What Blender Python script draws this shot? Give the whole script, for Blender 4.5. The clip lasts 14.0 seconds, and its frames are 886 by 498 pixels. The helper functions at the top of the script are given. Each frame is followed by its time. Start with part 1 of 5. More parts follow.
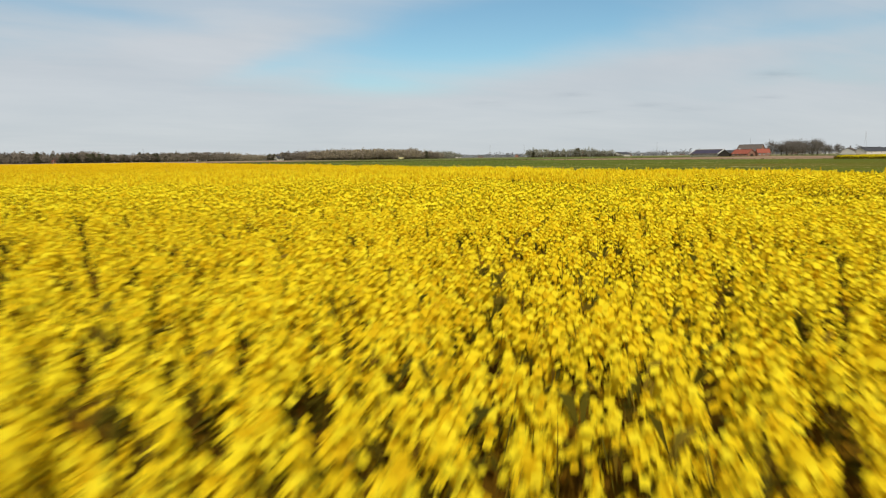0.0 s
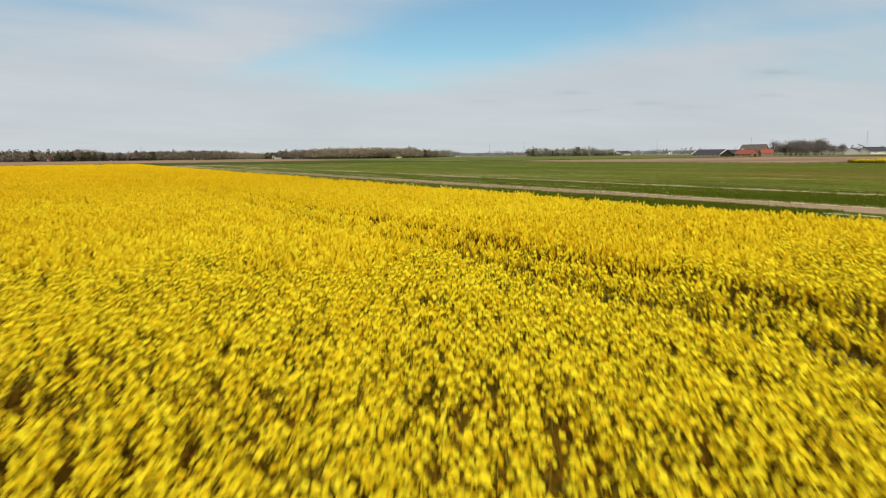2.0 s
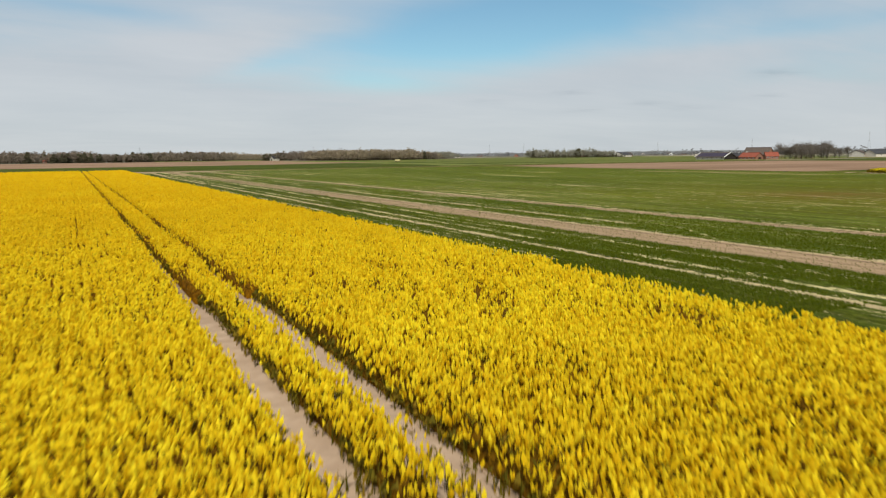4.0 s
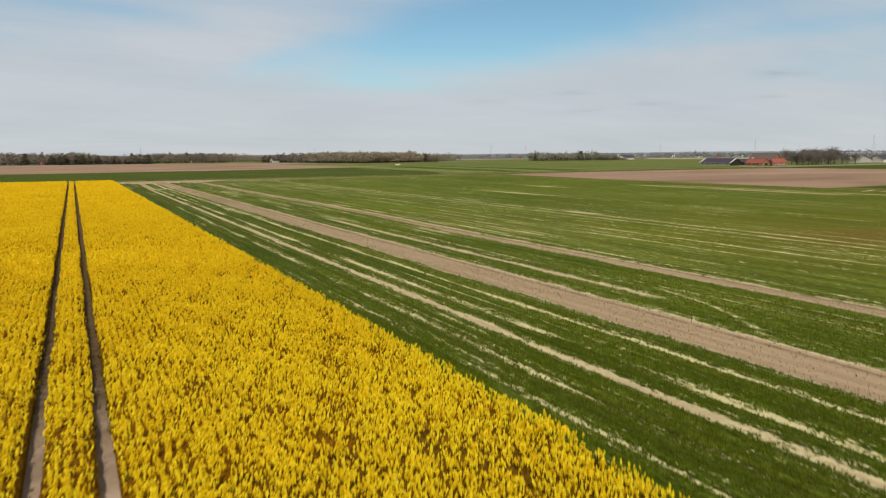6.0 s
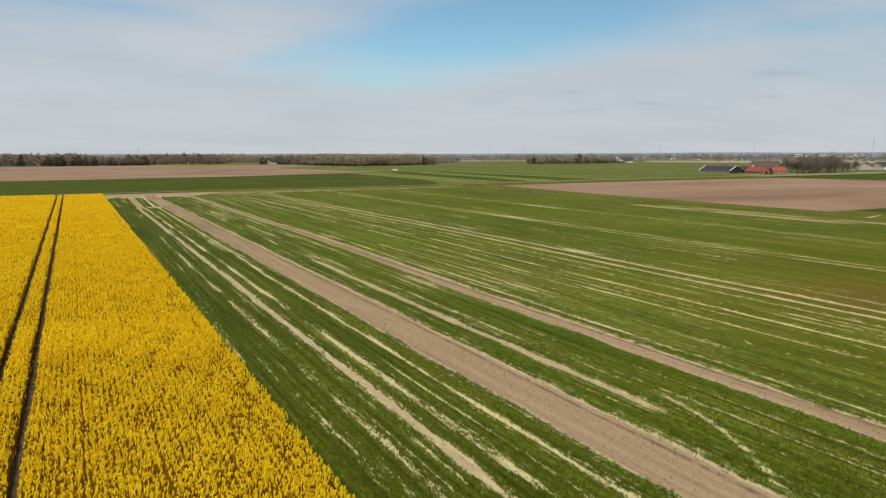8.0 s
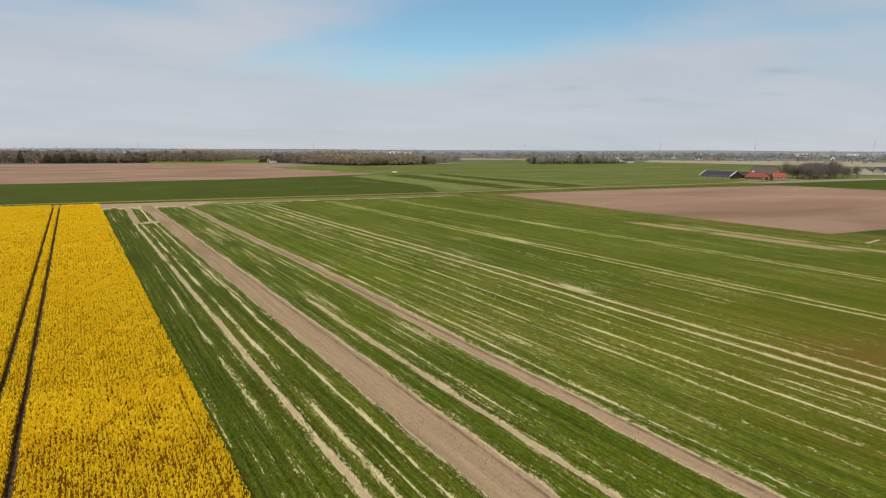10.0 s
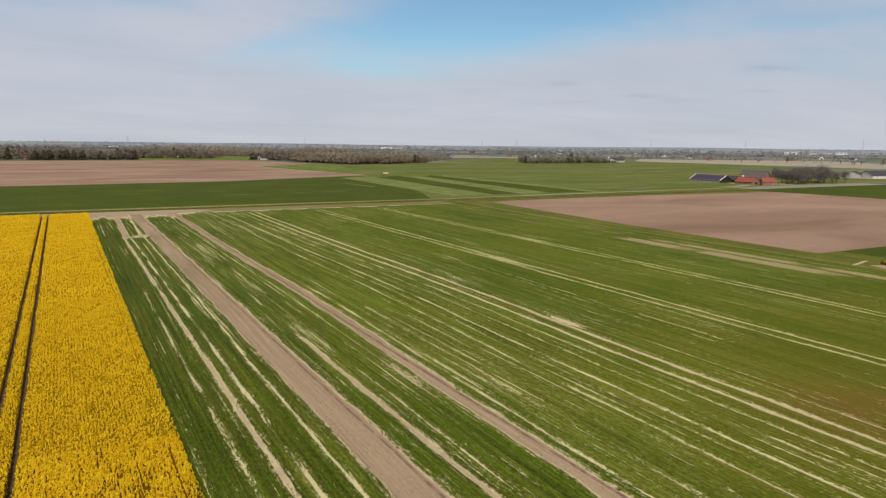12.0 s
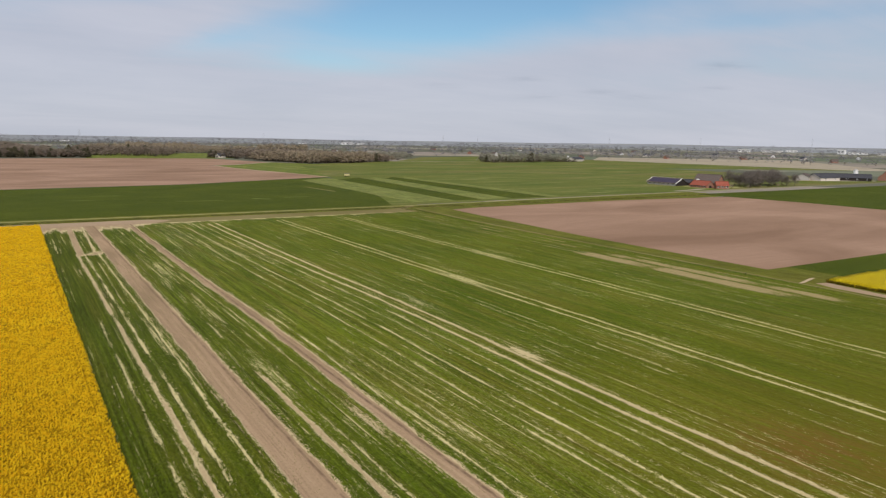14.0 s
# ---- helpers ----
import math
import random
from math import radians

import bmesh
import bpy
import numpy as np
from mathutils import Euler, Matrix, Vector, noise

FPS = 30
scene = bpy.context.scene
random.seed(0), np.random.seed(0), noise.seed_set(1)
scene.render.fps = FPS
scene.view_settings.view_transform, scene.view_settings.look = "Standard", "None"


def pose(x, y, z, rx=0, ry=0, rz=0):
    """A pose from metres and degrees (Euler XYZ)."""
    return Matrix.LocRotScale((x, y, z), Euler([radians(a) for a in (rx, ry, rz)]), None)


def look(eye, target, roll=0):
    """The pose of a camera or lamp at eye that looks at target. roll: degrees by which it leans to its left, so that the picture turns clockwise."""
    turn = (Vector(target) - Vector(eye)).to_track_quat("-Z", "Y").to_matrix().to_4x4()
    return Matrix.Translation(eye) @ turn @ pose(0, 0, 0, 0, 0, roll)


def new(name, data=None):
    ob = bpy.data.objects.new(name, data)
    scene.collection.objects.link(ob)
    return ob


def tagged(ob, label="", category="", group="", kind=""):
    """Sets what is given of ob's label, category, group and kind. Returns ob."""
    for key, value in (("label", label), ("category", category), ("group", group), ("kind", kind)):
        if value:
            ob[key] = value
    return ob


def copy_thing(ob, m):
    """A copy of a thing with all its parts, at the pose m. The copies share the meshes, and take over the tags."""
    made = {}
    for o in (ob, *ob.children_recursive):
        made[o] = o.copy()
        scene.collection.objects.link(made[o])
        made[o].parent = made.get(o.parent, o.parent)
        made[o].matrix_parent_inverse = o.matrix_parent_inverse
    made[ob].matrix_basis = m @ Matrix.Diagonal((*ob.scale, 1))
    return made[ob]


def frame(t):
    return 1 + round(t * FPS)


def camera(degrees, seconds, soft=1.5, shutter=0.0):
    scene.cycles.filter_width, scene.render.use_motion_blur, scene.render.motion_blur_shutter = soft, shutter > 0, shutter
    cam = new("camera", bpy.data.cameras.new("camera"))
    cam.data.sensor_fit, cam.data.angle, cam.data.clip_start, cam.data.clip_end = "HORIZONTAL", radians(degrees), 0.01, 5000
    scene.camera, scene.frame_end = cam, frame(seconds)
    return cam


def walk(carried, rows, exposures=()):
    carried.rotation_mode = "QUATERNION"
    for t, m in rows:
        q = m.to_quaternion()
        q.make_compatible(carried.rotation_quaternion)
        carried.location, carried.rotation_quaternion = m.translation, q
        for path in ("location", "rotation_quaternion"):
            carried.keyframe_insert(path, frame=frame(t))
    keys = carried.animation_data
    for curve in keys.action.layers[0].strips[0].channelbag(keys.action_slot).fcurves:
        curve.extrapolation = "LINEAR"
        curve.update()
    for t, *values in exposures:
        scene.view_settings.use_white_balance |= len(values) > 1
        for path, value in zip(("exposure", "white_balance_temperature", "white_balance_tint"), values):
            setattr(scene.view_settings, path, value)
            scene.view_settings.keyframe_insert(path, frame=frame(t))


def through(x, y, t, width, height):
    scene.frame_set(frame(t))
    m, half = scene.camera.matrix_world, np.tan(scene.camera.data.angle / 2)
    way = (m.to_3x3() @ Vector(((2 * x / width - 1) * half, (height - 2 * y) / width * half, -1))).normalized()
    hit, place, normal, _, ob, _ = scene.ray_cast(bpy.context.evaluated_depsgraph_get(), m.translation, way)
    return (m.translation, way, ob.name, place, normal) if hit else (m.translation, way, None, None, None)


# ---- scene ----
cam = camera(65.0, 14.0, soft=1.2, shutter=0.65)
PATH = [
    (0, (-15.498, -30.073, 1.825), (-14.5707, -28.3214, 1.5639), -0.7),
    (0.5, (-14.156, -28.411, 1.909), (-13.2277, -26.6574, 1.6459), -0.6),
    (1, (-12.845, -26.597, 2.308), (-11.9167, -24.8454, 2.0449), -0.6),
    (1.5, (-11.622, -24.660, 2.732), (-10.6917, -22.9094, 2.4689), -0.6),
    (2, (-10.390, -22.706, 3.265), (-9.4617, -20.9554, 2.9979), -0.6),
    (2.5, (-9.193, -20.679, 3.804), (-8.2637, -18.9294, 3.5349), -0.6),
    (3, (-7.953, -18.652, 4.318), (-7.0257, -16.9004, 4.0519), -0.6),
    (3.5, (-6.719, -16.567, 4.884), (-5.7927, -14.8143, 4.6179), -0.6),
    (4, (-5.507, -14.434, 5.551), (-4.5777, -12.6834, 5.2839), -0.6),
    (4.2, (-4.989, -13.541, 5.878), (-4.0617, -11.7894, 5.6089), -0.55),
    (6.5, (0.806, -4.795, 10.721), (1.7328, -3.0425, 10.454), -0.38),
    (7, (1.743, -3.677, 12.146), (2.6708, -1.9255, 11.877), -0.28),
    (7.5, (2.52, -2.823, 13.645), (3.4498, -1.0725, 13.377), -0.2),
    (8, (3.245, -2.249, 15.197), (4.1738, -0.4985, 14.926), -0.16),
    (8.5, (3.857, -1.773, 16.729), (4.7848, -0.0225, 16.456), -0.06),
    (9, (4.198, -1.417, 18.298), (5.1277, 0.3325, 18.021), 0.05),
    (11.5, (5.06, -0.287, 25.745), (5.988, 1.46, 25.45), 0.5),
    (12, (4.998, -0.255, 27.251), (5.948, 1.479, 26.952), 0.6),
    (12.5, (4.89, -0.256, 28.883), (5.849, 1.472, 28.579), 0.7),
    (13, (4.739, -0.053, 30.393), (5.71, 1.669, 30.084), 0.8),
    (13.5, (4.743, -0.147, 32.002), (5.736, 1.561, 31.691), 0.9),
    (14, (4.952, -0.267, 33.477), (5.997, 1.41, 33.164), 0.9),
]
walk(cam, [(t, look(eye, target, roll)) for t, eye, target, roll in PATH],
     exposures=[(0, 0.0, 6500, 10), (4, -0.03, 6500, 10), (6.5, -0.08, 6480, 11), (9, -0.10, 6400, 12), (11.5, -0.13, 6300, 16), (14, -0.15, 6250, 19)])

# ---- world, sun, exposure ----
SUN_AZ = math.atan2(-0.42, -0.91)      # the sun stands behind and a little to the left of the flight
SUN_EL = radians(47)
sun_dir = Vector((math.sin(SUN_AZ) * math.cos(SUN_EL), math.cos(SUN_AZ) * math.cos(SUN_EL), math.sin(SUN_EL)))

world = bpy.data.worlds.new("world")
scene.world = world
world.use_nodes = True
wn, wl = world.node_tree.nodes, world.node_tree.links
wn.clear()


def wnode(kind, **values):
    n = wn.new(kind)
    for key, value in values.items():
        n.inputs[key].default_value = value
    return n


def wmath(op, a, b=None, clamp=False):
    n = wn.new("ShaderNodeMath")
    n.operation, n.use_clamp = op, clamp
    for i, v in enumerate((a, b)):
        if v is None:
            continue
        if isinstance(v, (int, float)):
            n.inputs[i].default_value = v
        else:
            wl.new(v, n.inputs[i])
    return n.outputs[0]


sky = wn.new("ShaderNodeTexSky")
sky.sky_type, sky.sun_disc = "NISHITA", False
sky.sun_elevation, sky.sun_rotation = SUN_EL, SUN_AZ
sky.air_density, sky.dust_density, sky.ozone_density = 1.0, 0.3, 1.6
tc = wn.new("ShaderNodeTexCoord")
sep = wn.new("ShaderNodeSeparateXYZ")
wl.new(tc.outputs["Generated"], sep.inputs[0])
up = wmath("ADD", wmath("MAXIMUM", sep.outputs["Z"], 0.0), 0.14)
AHEAD_AZ = radians(27.7)               # the flight's heading


def wsum(a, b, ka, kb):
    return wmath("ADD", wmath("MULTIPLY", a, ka), wmath("MULTIPLY", b, kb))


across = wsum(sep.outputs["X"], sep.outputs["Y"], math.cos(AHEAD_AZ), -math.sin(AHEAD_AZ))
onward = wsum(sep.outputs["X"], sep.outputs["Y"], math.sin(AHEAD_AZ), math.cos(AHEAD_AZ))
pa, pf = wmath("DIVIDE", across, up), wmath("DIVIDE", onward, up)


def cloud_noise(sx, sy, slant, detail, rough, distort):
    """Noise on the cloud deck, drawn out across the heading, slanting a little."""
    comb = wn.new("ShaderNodeCombineXYZ")
    wl.new(wmath("MULTIPLY", pa, sx), comb.inputs[0])
    wl.new(wmath("MULTIPLY", wmath("ADD", pf, wmath("MULTIPLY", pa, slant)), sy), comb.inputs[1])
    n = wnode("ShaderNodeTexNoise", Scale=1.0, Detail=detail, Roughness=rough, Distortion=distort)
    wl.new(comb.outputs[0], n.inputs["Vector"])
    return n.outputs["Fac"]


def bank(s, z, rs, rz, slant=0.0):
    """A soft oval in the sky round the bearing s and the height z."""
    ds = wmath("SUBTRACT", across, s)
    dz = wmath("SUBTRACT", wmath("SUBTRACT", sep.outputs["Z"], z), wmath("MULTIPLY", ds, slant))
    r2 = wmath("ADD", wmath("POWER", wmath("ABSOLUTE", wmath("DIVIDE", ds, rs)), 2.0), wmath("POWER", wmath("ABSOLUTE", wmath("DIVIDE", dz, rz)), 2.0))
    return wmath("POWER", 2.718, wmath("MULTIPLY", r2, -1.0))


# thin high cloud: broad veils and drawn out streaks, a clear lane between two banks
veil = cloud_noise(0.42, 0.55, -0.25, 6.0, 0.55, 0.5)
streak = cloud_noise(0.9, 2.6, -0.35, 7.0, 0.62, 0.9)
cover = wmath("ADD", wsum(veil, streak, 1.20, 0.32), -0.11)
for s, z, rs, rz, slant, more in ((0.03, 0.158, 0.22, 0.052, 0.12, -0.72), (0.17, 0.195, 0.26, 0.045, 0.05, -0.50), (-0.24, 0.121, 0.07, 0.016, 0.25, -0.34), (-0.10, 0.105, 0.10, 0.020, -0.1, -0.22),
                                  (0.46, 0.152, 0.16, 0.014, 0.06, -0.34), (-0.46, 0.188, 0.14, 0.012, -0.1, -0.30),
                                  (-0.28, 0.150, 0.12, 0.022, 0.2, 0.32), (-0.13, 0.178, 0.10, 0.016, 0.0, 0.22), (0.30, 0.118, 0.24, 0.030, 0.16, 0.34), (-0.42, 0.10, 0.25, 0.06, 0.0, 0.30)):
    cover = wmath("ADD", cover, wmath("MULTIPLY", bank(s, z, rs, rz, slant), more))
low = wmath("SUBTRACT", 1.0, wmath("MULTIPLY", sep.outputs["Z"], 7.0), clamp=True)
cover = wmath("ADD", cover, wmath("MULTIPLY", low, 0.75))
soft_cover = wn.new("ShaderNodeMapRange")
soft_cover.interpolation_type = "SMOOTHSTEP"
soft_cover.inputs["From Min"].default_value, soft_cover.inputs["From Max"].default_value = -0.15, 1.05
wl.new(cover, soft_cover.inputs["Value"])
cover = soft_cover.outputs[0]
# small flat puffs, a little darker, low over the plain
puff = cloud_noise(5.0, 9.0, 0.0, 4.0, 0.6, 0.4)
puffs = None
for s, z, rs, rz, dark in ((0.431, 0.099, 0.026, 0.0048, 0.75), (0.183, 0.084, 0.024, 0.0036, 0.5), (0.286, 0.067, 0.026, 0.0036, 0.5), (0.071, 0.074, 0.024, 0.0040, 0.32), (0.20, 0.060, 0.030, 0.0036, 0.35), (0.42, 0.071, 0.020, 0.0030, 0.35), (0.33, 0.060, 0.030, 0.004, 0.3)):
    p = wmath("MULTIPLY", bank(s, z, rs, rz), dark)
    puffs = p if puffs is None else wmath("ADD", puffs, p)
puffs = wmath("MULTIPLY", puffs, wmath("MULTIPLY", wmath("SUBTRACT", puff, 0.25), 2.4, clamp=True), clamp=True)
cloud = wn.new("ShaderNodeMix")
cloud.data_type = "RGBA"
wl.new(wmath("MULTIPLY", cover, 0.93), cloud.inputs["Factor"])
clear = wn.new("ShaderNodeMix")
clear.data_type, clear.blend_type = "RGBA", "MULTIPLY"
clear.inputs["Factor"].default_value = 1.0
clear.inputs["B"].default_value = (0.78, 0.99, 0.97, 1)
wl.new(sky.outputs[0], clear.inputs["A"])
wl.new(clear.outputs["Result"], cloud.inputs["A"])
tone = wn.new("ShaderNodeMix")
tone.data_type = "RGBA"
wl.new(puffs, tone.inputs["Factor"])
shade = wn.new("ShaderNodeMix")
shade.data_type = "RGBA"
wl.new(wmath("MULTIPLY", wmath("SUBTRACT", wsum(streak, veil, 0.22, 0.78), 0.36), 3.0, clamp=True), shade.inputs["Factor"])
shade.inputs["A"].default_value = (5.0, 5.4, 5.85, 1)
shade.inputs["B"].default_value = (6.0, 6.25, 6.55, 1)
wl.new(shade.outputs["Result"], tone.inputs["A"])
tone.inputs["B"].default_value = (3.6, 4.0, 4.5, 1)
wl.new(tone.outputs["Result"], cloud.inputs["B"])
bg = wnode("ShaderNodeBackground", Strength=0.105)
wl.new(cloud.outputs["Result"], bg.inputs["Color"])
wo = wn.new("ShaderNodeOutputWorld")
wl.new(bg.outputs[0], wo.inputs["Surface"])

sun = bpy.data.lights.new("sun", "SUN")
sun.energy, sun.angle, sun.color = 3.6, radians(0.6), (1.0, 0.93, 0.80)
sun_ob = new("sun", sun)
sun_ob.matrix_world = look(sun_dir * 100, (0, 0, 0))


# ---- materials ----
class Nodes:
    """A small builder of node materials."""

    def __init__(self, name, rough=0.8):
        self.mat = bpy.data.materials.new(name)
        self.mat.use_nodes = True
        self.n, self.l = self.mat.node_tree.nodes, self.mat.node_tree.links
        self.bsdf = self.n["Principled BSDF"]
        self.bsdf.inputs["Roughness"].default_value = rough
        self.bsdf.inputs["Specular IOR Level"].default_value = 0.03
        self.where = self.n.new("ShaderNodeNewGeometry").outputs["Position"]

    def put(self, value, socket):
        if isinstance(value, (int, float)):
            socket.default_value = value
        elif isinstance(value, tuple):
            socket.default_value = (*value, 1) if len(value) == 3 and len(socket.default_value) == 4 else value
        else:
            self.l.new(value, socket)

    def math(self, op, a, b=0.0, clamp=False):
        n = self.n.new("ShaderNodeMath")
        n.operation, n.use_clamp = op, clamp
        self.put(a, n.inputs[0]), self.put(b, n.inputs[1])
        return n.outputs[0]

    def noise(self, scale, detail=4.0, rough=0.55, stretch=(1, 1, 1), where=None, distort=0.0):
        m = self.n.new("ShaderNodeMapping")
        m.inputs["Scale"].default_value = stretch
        self.l.new(where or self.where, m.inputs["Vector"])
        n = self.n.new("ShaderNodeTexNoise")
        n.inputs["Scale"].default_value, n.inputs["Detail"].default_value = scale, detail
        n.inputs["Roughness"].default_value, n.inputs["Distortion"].default_value = rough, distort
        self.l.new(m.outputs[0], n.inputs["Vector"])
        return n.outputs["Fac"]

    def ramp(self, fac, *stops):
        n = self.n.new("ShaderNodeValToRGB")
        el = n.color_ramp.elements
        while len(el) < len(stops):
            el.new(0.5)
        for e, (p, c) in zip(el, stops):
            e.position = p
            e.color = (c, c, c, 1) if isinstance(c, (int, float)) else (*c, 1)
        self.l.new(fac, n.inputs[0])
        return n.outputs[0]

    def range(self, v, a, b, c=0.0, d=1.0):
        n = self.n.new("ShaderNodeMapRange")
        for i, x in enumerate((v, a, b, c, d)):
            self.put(x, n.inputs[i])
        return n.outputs[0]

    def mix(self, fac, a, b, how="MIX"):
        n = self.n.new("ShaderNodeMix")
        n.data_type, n.blend_type = "RGBA", how
        self.put(fac, n.inputs["Factor"]), self.put(a, n.inputs["A"]), self.put(b, n.inputs["B"])
        return n.outputs["Result"]

    def axis(self, i):
        n = self.n.new("ShaderNodeSeparateXYZ")
        self.l.new(self.where, n.inputs[0])
        return n.outputs[i]

    def island(self):
        return self.n.new("ShaderNodeNewGeometry").outputs["Random Per Island"]

    def object_random(self):
        return self.n.new("ShaderNodeObjectInfo").outputs["Random"]

    def bump(self, height, strength=0.5, distance=0.05):
        n = self.n.new("ShaderNodeBump")
        n.inputs["Strength"].default_value, n.inputs["Distance"].default_value = strength, distance
        self.l.new(height, n.inputs["Height"])
        self.l.new(n.outputs[0], self.bsdf.inputs["Normal"])

    def done(self, colour, through=None):
        self.put(colour, self.bsdf.inputs["Base Color"])
        if through:
            out = self.n["Material Output"]
            t, mix = self.n.new("ShaderNodeBsdfTranslucent"), self.n.new("ShaderNodeMixShader")
            self.put(colour, t.inputs["Color"])
            mix.inputs[0].default_value = through
            self.l.new(self.bsdf.outputs[0], mix.inputs[1])
            self.l.new(t.outputs[0], mix.inputs[2])
            self.l.new(mix.outputs[0], out.inputs["Surface"])
        return self.mat


def crop_material(name, dark, light, dry=(0.16, 0.15, 0.05), drift=0.5, even=0.0):
    """Young grain or grass: two greens in broad drifts, drill lines and fine blades."""
    m = Nodes(name, 0.75)
    broad = m.noise(0.028, 3, 0.5)
    lines = m.noise(1.0, 4, 0.6, (2.2, 0.10, 1))
    grain = m.noise(7.0, 3, 0.7, (1.6, 1, 1))
    c = m.mix(m.range(broad, 0.35, 0.65), dark, light)
    c = m.mix(m.math("MULTIPLY", m.range(lines, 0.45, 0.75), drift), c, dry)
    c = m.mix(1.0, c, m.ramp(grain, (0.25, 0.50), (0.5, 1.0), (0.78, 1.45)), "MULTIPLY")
    c = m.mix(1.0, c, m.ramp(m.noise(0.11, 5, 0.65, (0.5, 1.8, 1) if even else (1.6, 0.5, 1)), (0.3, 0.72 + 0.16 * even), (0.5, 1.0), (0.72, 1.32 - 0.18 * even)), "MULTIPLY")
    m.bump(grain, 0.6, 0.08)
    return m.done(c)


def soil_material(name, dark, light, row=0.5):
    """Worked soil: broad moisture stains, harrow lines, clods."""
    m = Nodes(name, 0.95)
    broad = m.noise(0.022, 4, 0.55, (0.5, 1, 1), distort=0.6)
    lines = m.noise(1.0, 4, 0.65, (0.05, 0.9, 1))
    clods = m.noise(3.5, 5, 0.7)
    c = m.mix(m.range(broad, 0.3, 0.7), dark, light)
    c = m.mix(m.math("MULTIPLY", m.range(lines, 0.4, 0.8), row), c, dark)
    c = m.mix(1.0, c, m.ramp(clods, (0.25, 0.72), (0.5, 1.0), (0.75, 1.2)), "MULTIPLY")
    m.bump(clods, 0.5, 0.06)
    return m.done(c)


# ---- the grain field's bare strips, as a map over x and y ----
EDGE, END = 12.94, 285.3               # the side and the far end of the flowering field
BARE = []


def bare_strip(x0, x1, bare, soil=0.0, y0=-120.0, y1=276.0, whole=0.5):
    """A strip without grain: how bare, how much soil shows in it (0: dry straw), where it runs, how unbroken it is."""
    BARE.append((x0, x1, bare, soil, y0, y1, whole))


def drift(y, seed, size):
    """A slow uneven wave along y, from about -1 to 1."""
    u = y / size
    return (np.sin(u * 2.1 + seed * 5.3) + 0.8 * np.sin(u * 3.7 + seed * 2.9 + 1.0) + 0.6 * np.sin(u * 6.3 + seed * 7.1) + 0.5 * np.sin(u * 11.9 + seed * 1.7)) / 2.2


def swing(x, y):
    """How far the drilled rows swing aside half way up the field."""
    w = np.clip((x - 35) / 6, 0, 1) * np.clip((92 - x) / 12, 0, 1)
    return w * (1.0 * np.exp(-((y - 118) / 40) ** 2) - 0.45) + 0.5 * np.exp(-((x - 24.2) / 0.6) ** 2) * np.clip((y - 85) / 40, 0, 1)


def spot(x, y, cx, cy, rx, ry):
    return np.exp(-((x - cx) / rx) ** 2 - ((y - cy) / ry) ** 2)


# beside the rape
bare_strip(14.75, 15.15, 0.56, 0.1, y1=46, whole=0.45)
bare_strip(15.50, 15.85, 0.46, 0.0, y1=60, whole=0.35)
bare_strip(16.65, 17.15, 0.72, 0.1, y1=140, whole=0.48)
bare_strip(18.30, 18.62, 0.50, 0.0, y1=120, whole=0.35)
bare_strip(19.12, 19.86, 0.92, 0.75, y1=216, whole=0.76)
bare_strip(20.95, 21.55, 0.80, 0.25, y1=216, whole=0.55)
bare_strip(22.60, 22.75, 0.34, 0.0, y1=200, whole=0.2)
bare_strip(24.02, 24.40, 0.86, 0.1, whole=0.80)
# the first wide strip, with thinner misses beyond it
bare_strip(25.98, 30.42, 1.0, 1.0, y1=300, whole=2.0)
bare_strip(31.70, 31.95, 0.45, 0.0, y1=120, whole=0.4)
bare_strip(32.82, 33.55, 0.98, 0.7, 24, 97, 0.95)
bare_strip(33.20, 33.60, 0.62, 0.1, 90, 276, 0.35)
bare_strip(34.00, 34.20, 0.66, 0.0, 40, 105, 0.6)
bare_strip(34.55, 34.75, 0.60, 0.0, 30, 276, 0.42)
bare_strip(35.05, 35.32, 0.76, 0.1, 28, 100, 0.62)
bare_strip(35.90, 36.30, 0.66, 0.1, 120, 276, 0.45)
bare_strip(37.30, 37.55, 0.56, 0.0, 30, 276, 0.35)
bare_strip(38.95, 39.22, 0.74, 0.1, 84, 270, 0.7)
# the second wide strip
bare_strip(40.72, 43.20, 1.0, 1.0, y1=280, whole=2.0)
bare_strip(44.35, 44.68, 0.80, 0.1, y1=130, whole=0.7)
bare_strip(46.10, 46.30, 0.42, 0.0, y1=276, whole=0.3)
bare_strip(47.75, 48.55, 0.56, 0.1, 30, 110, 0.45)
bare_strip(50.60, 50.95, 0.46, 0.0, 20, 110, 0.4)
bare_strip(52.70, 53.05, 0.44, 0.0, 20, 250, 0.35)
bare_strip(54.55, 54.88, 0.80, 0.1, whole=0.66)
bare_strip(57.25, 57.52, 0.66, 0.0, y1=200, whole=0.5)
bare_strip(59.00, 59.38, 0.84, 0.1, whole=0.74)
bare_strip(60.85, 61.05, 0.42, 0.0, whole=0.35)
bare_strip(62.85, 63.15, 0.74, 0.0, whole=0.6)
bare_strip(65.45, 65.75, 0.80, 0.1, whole=0.7)
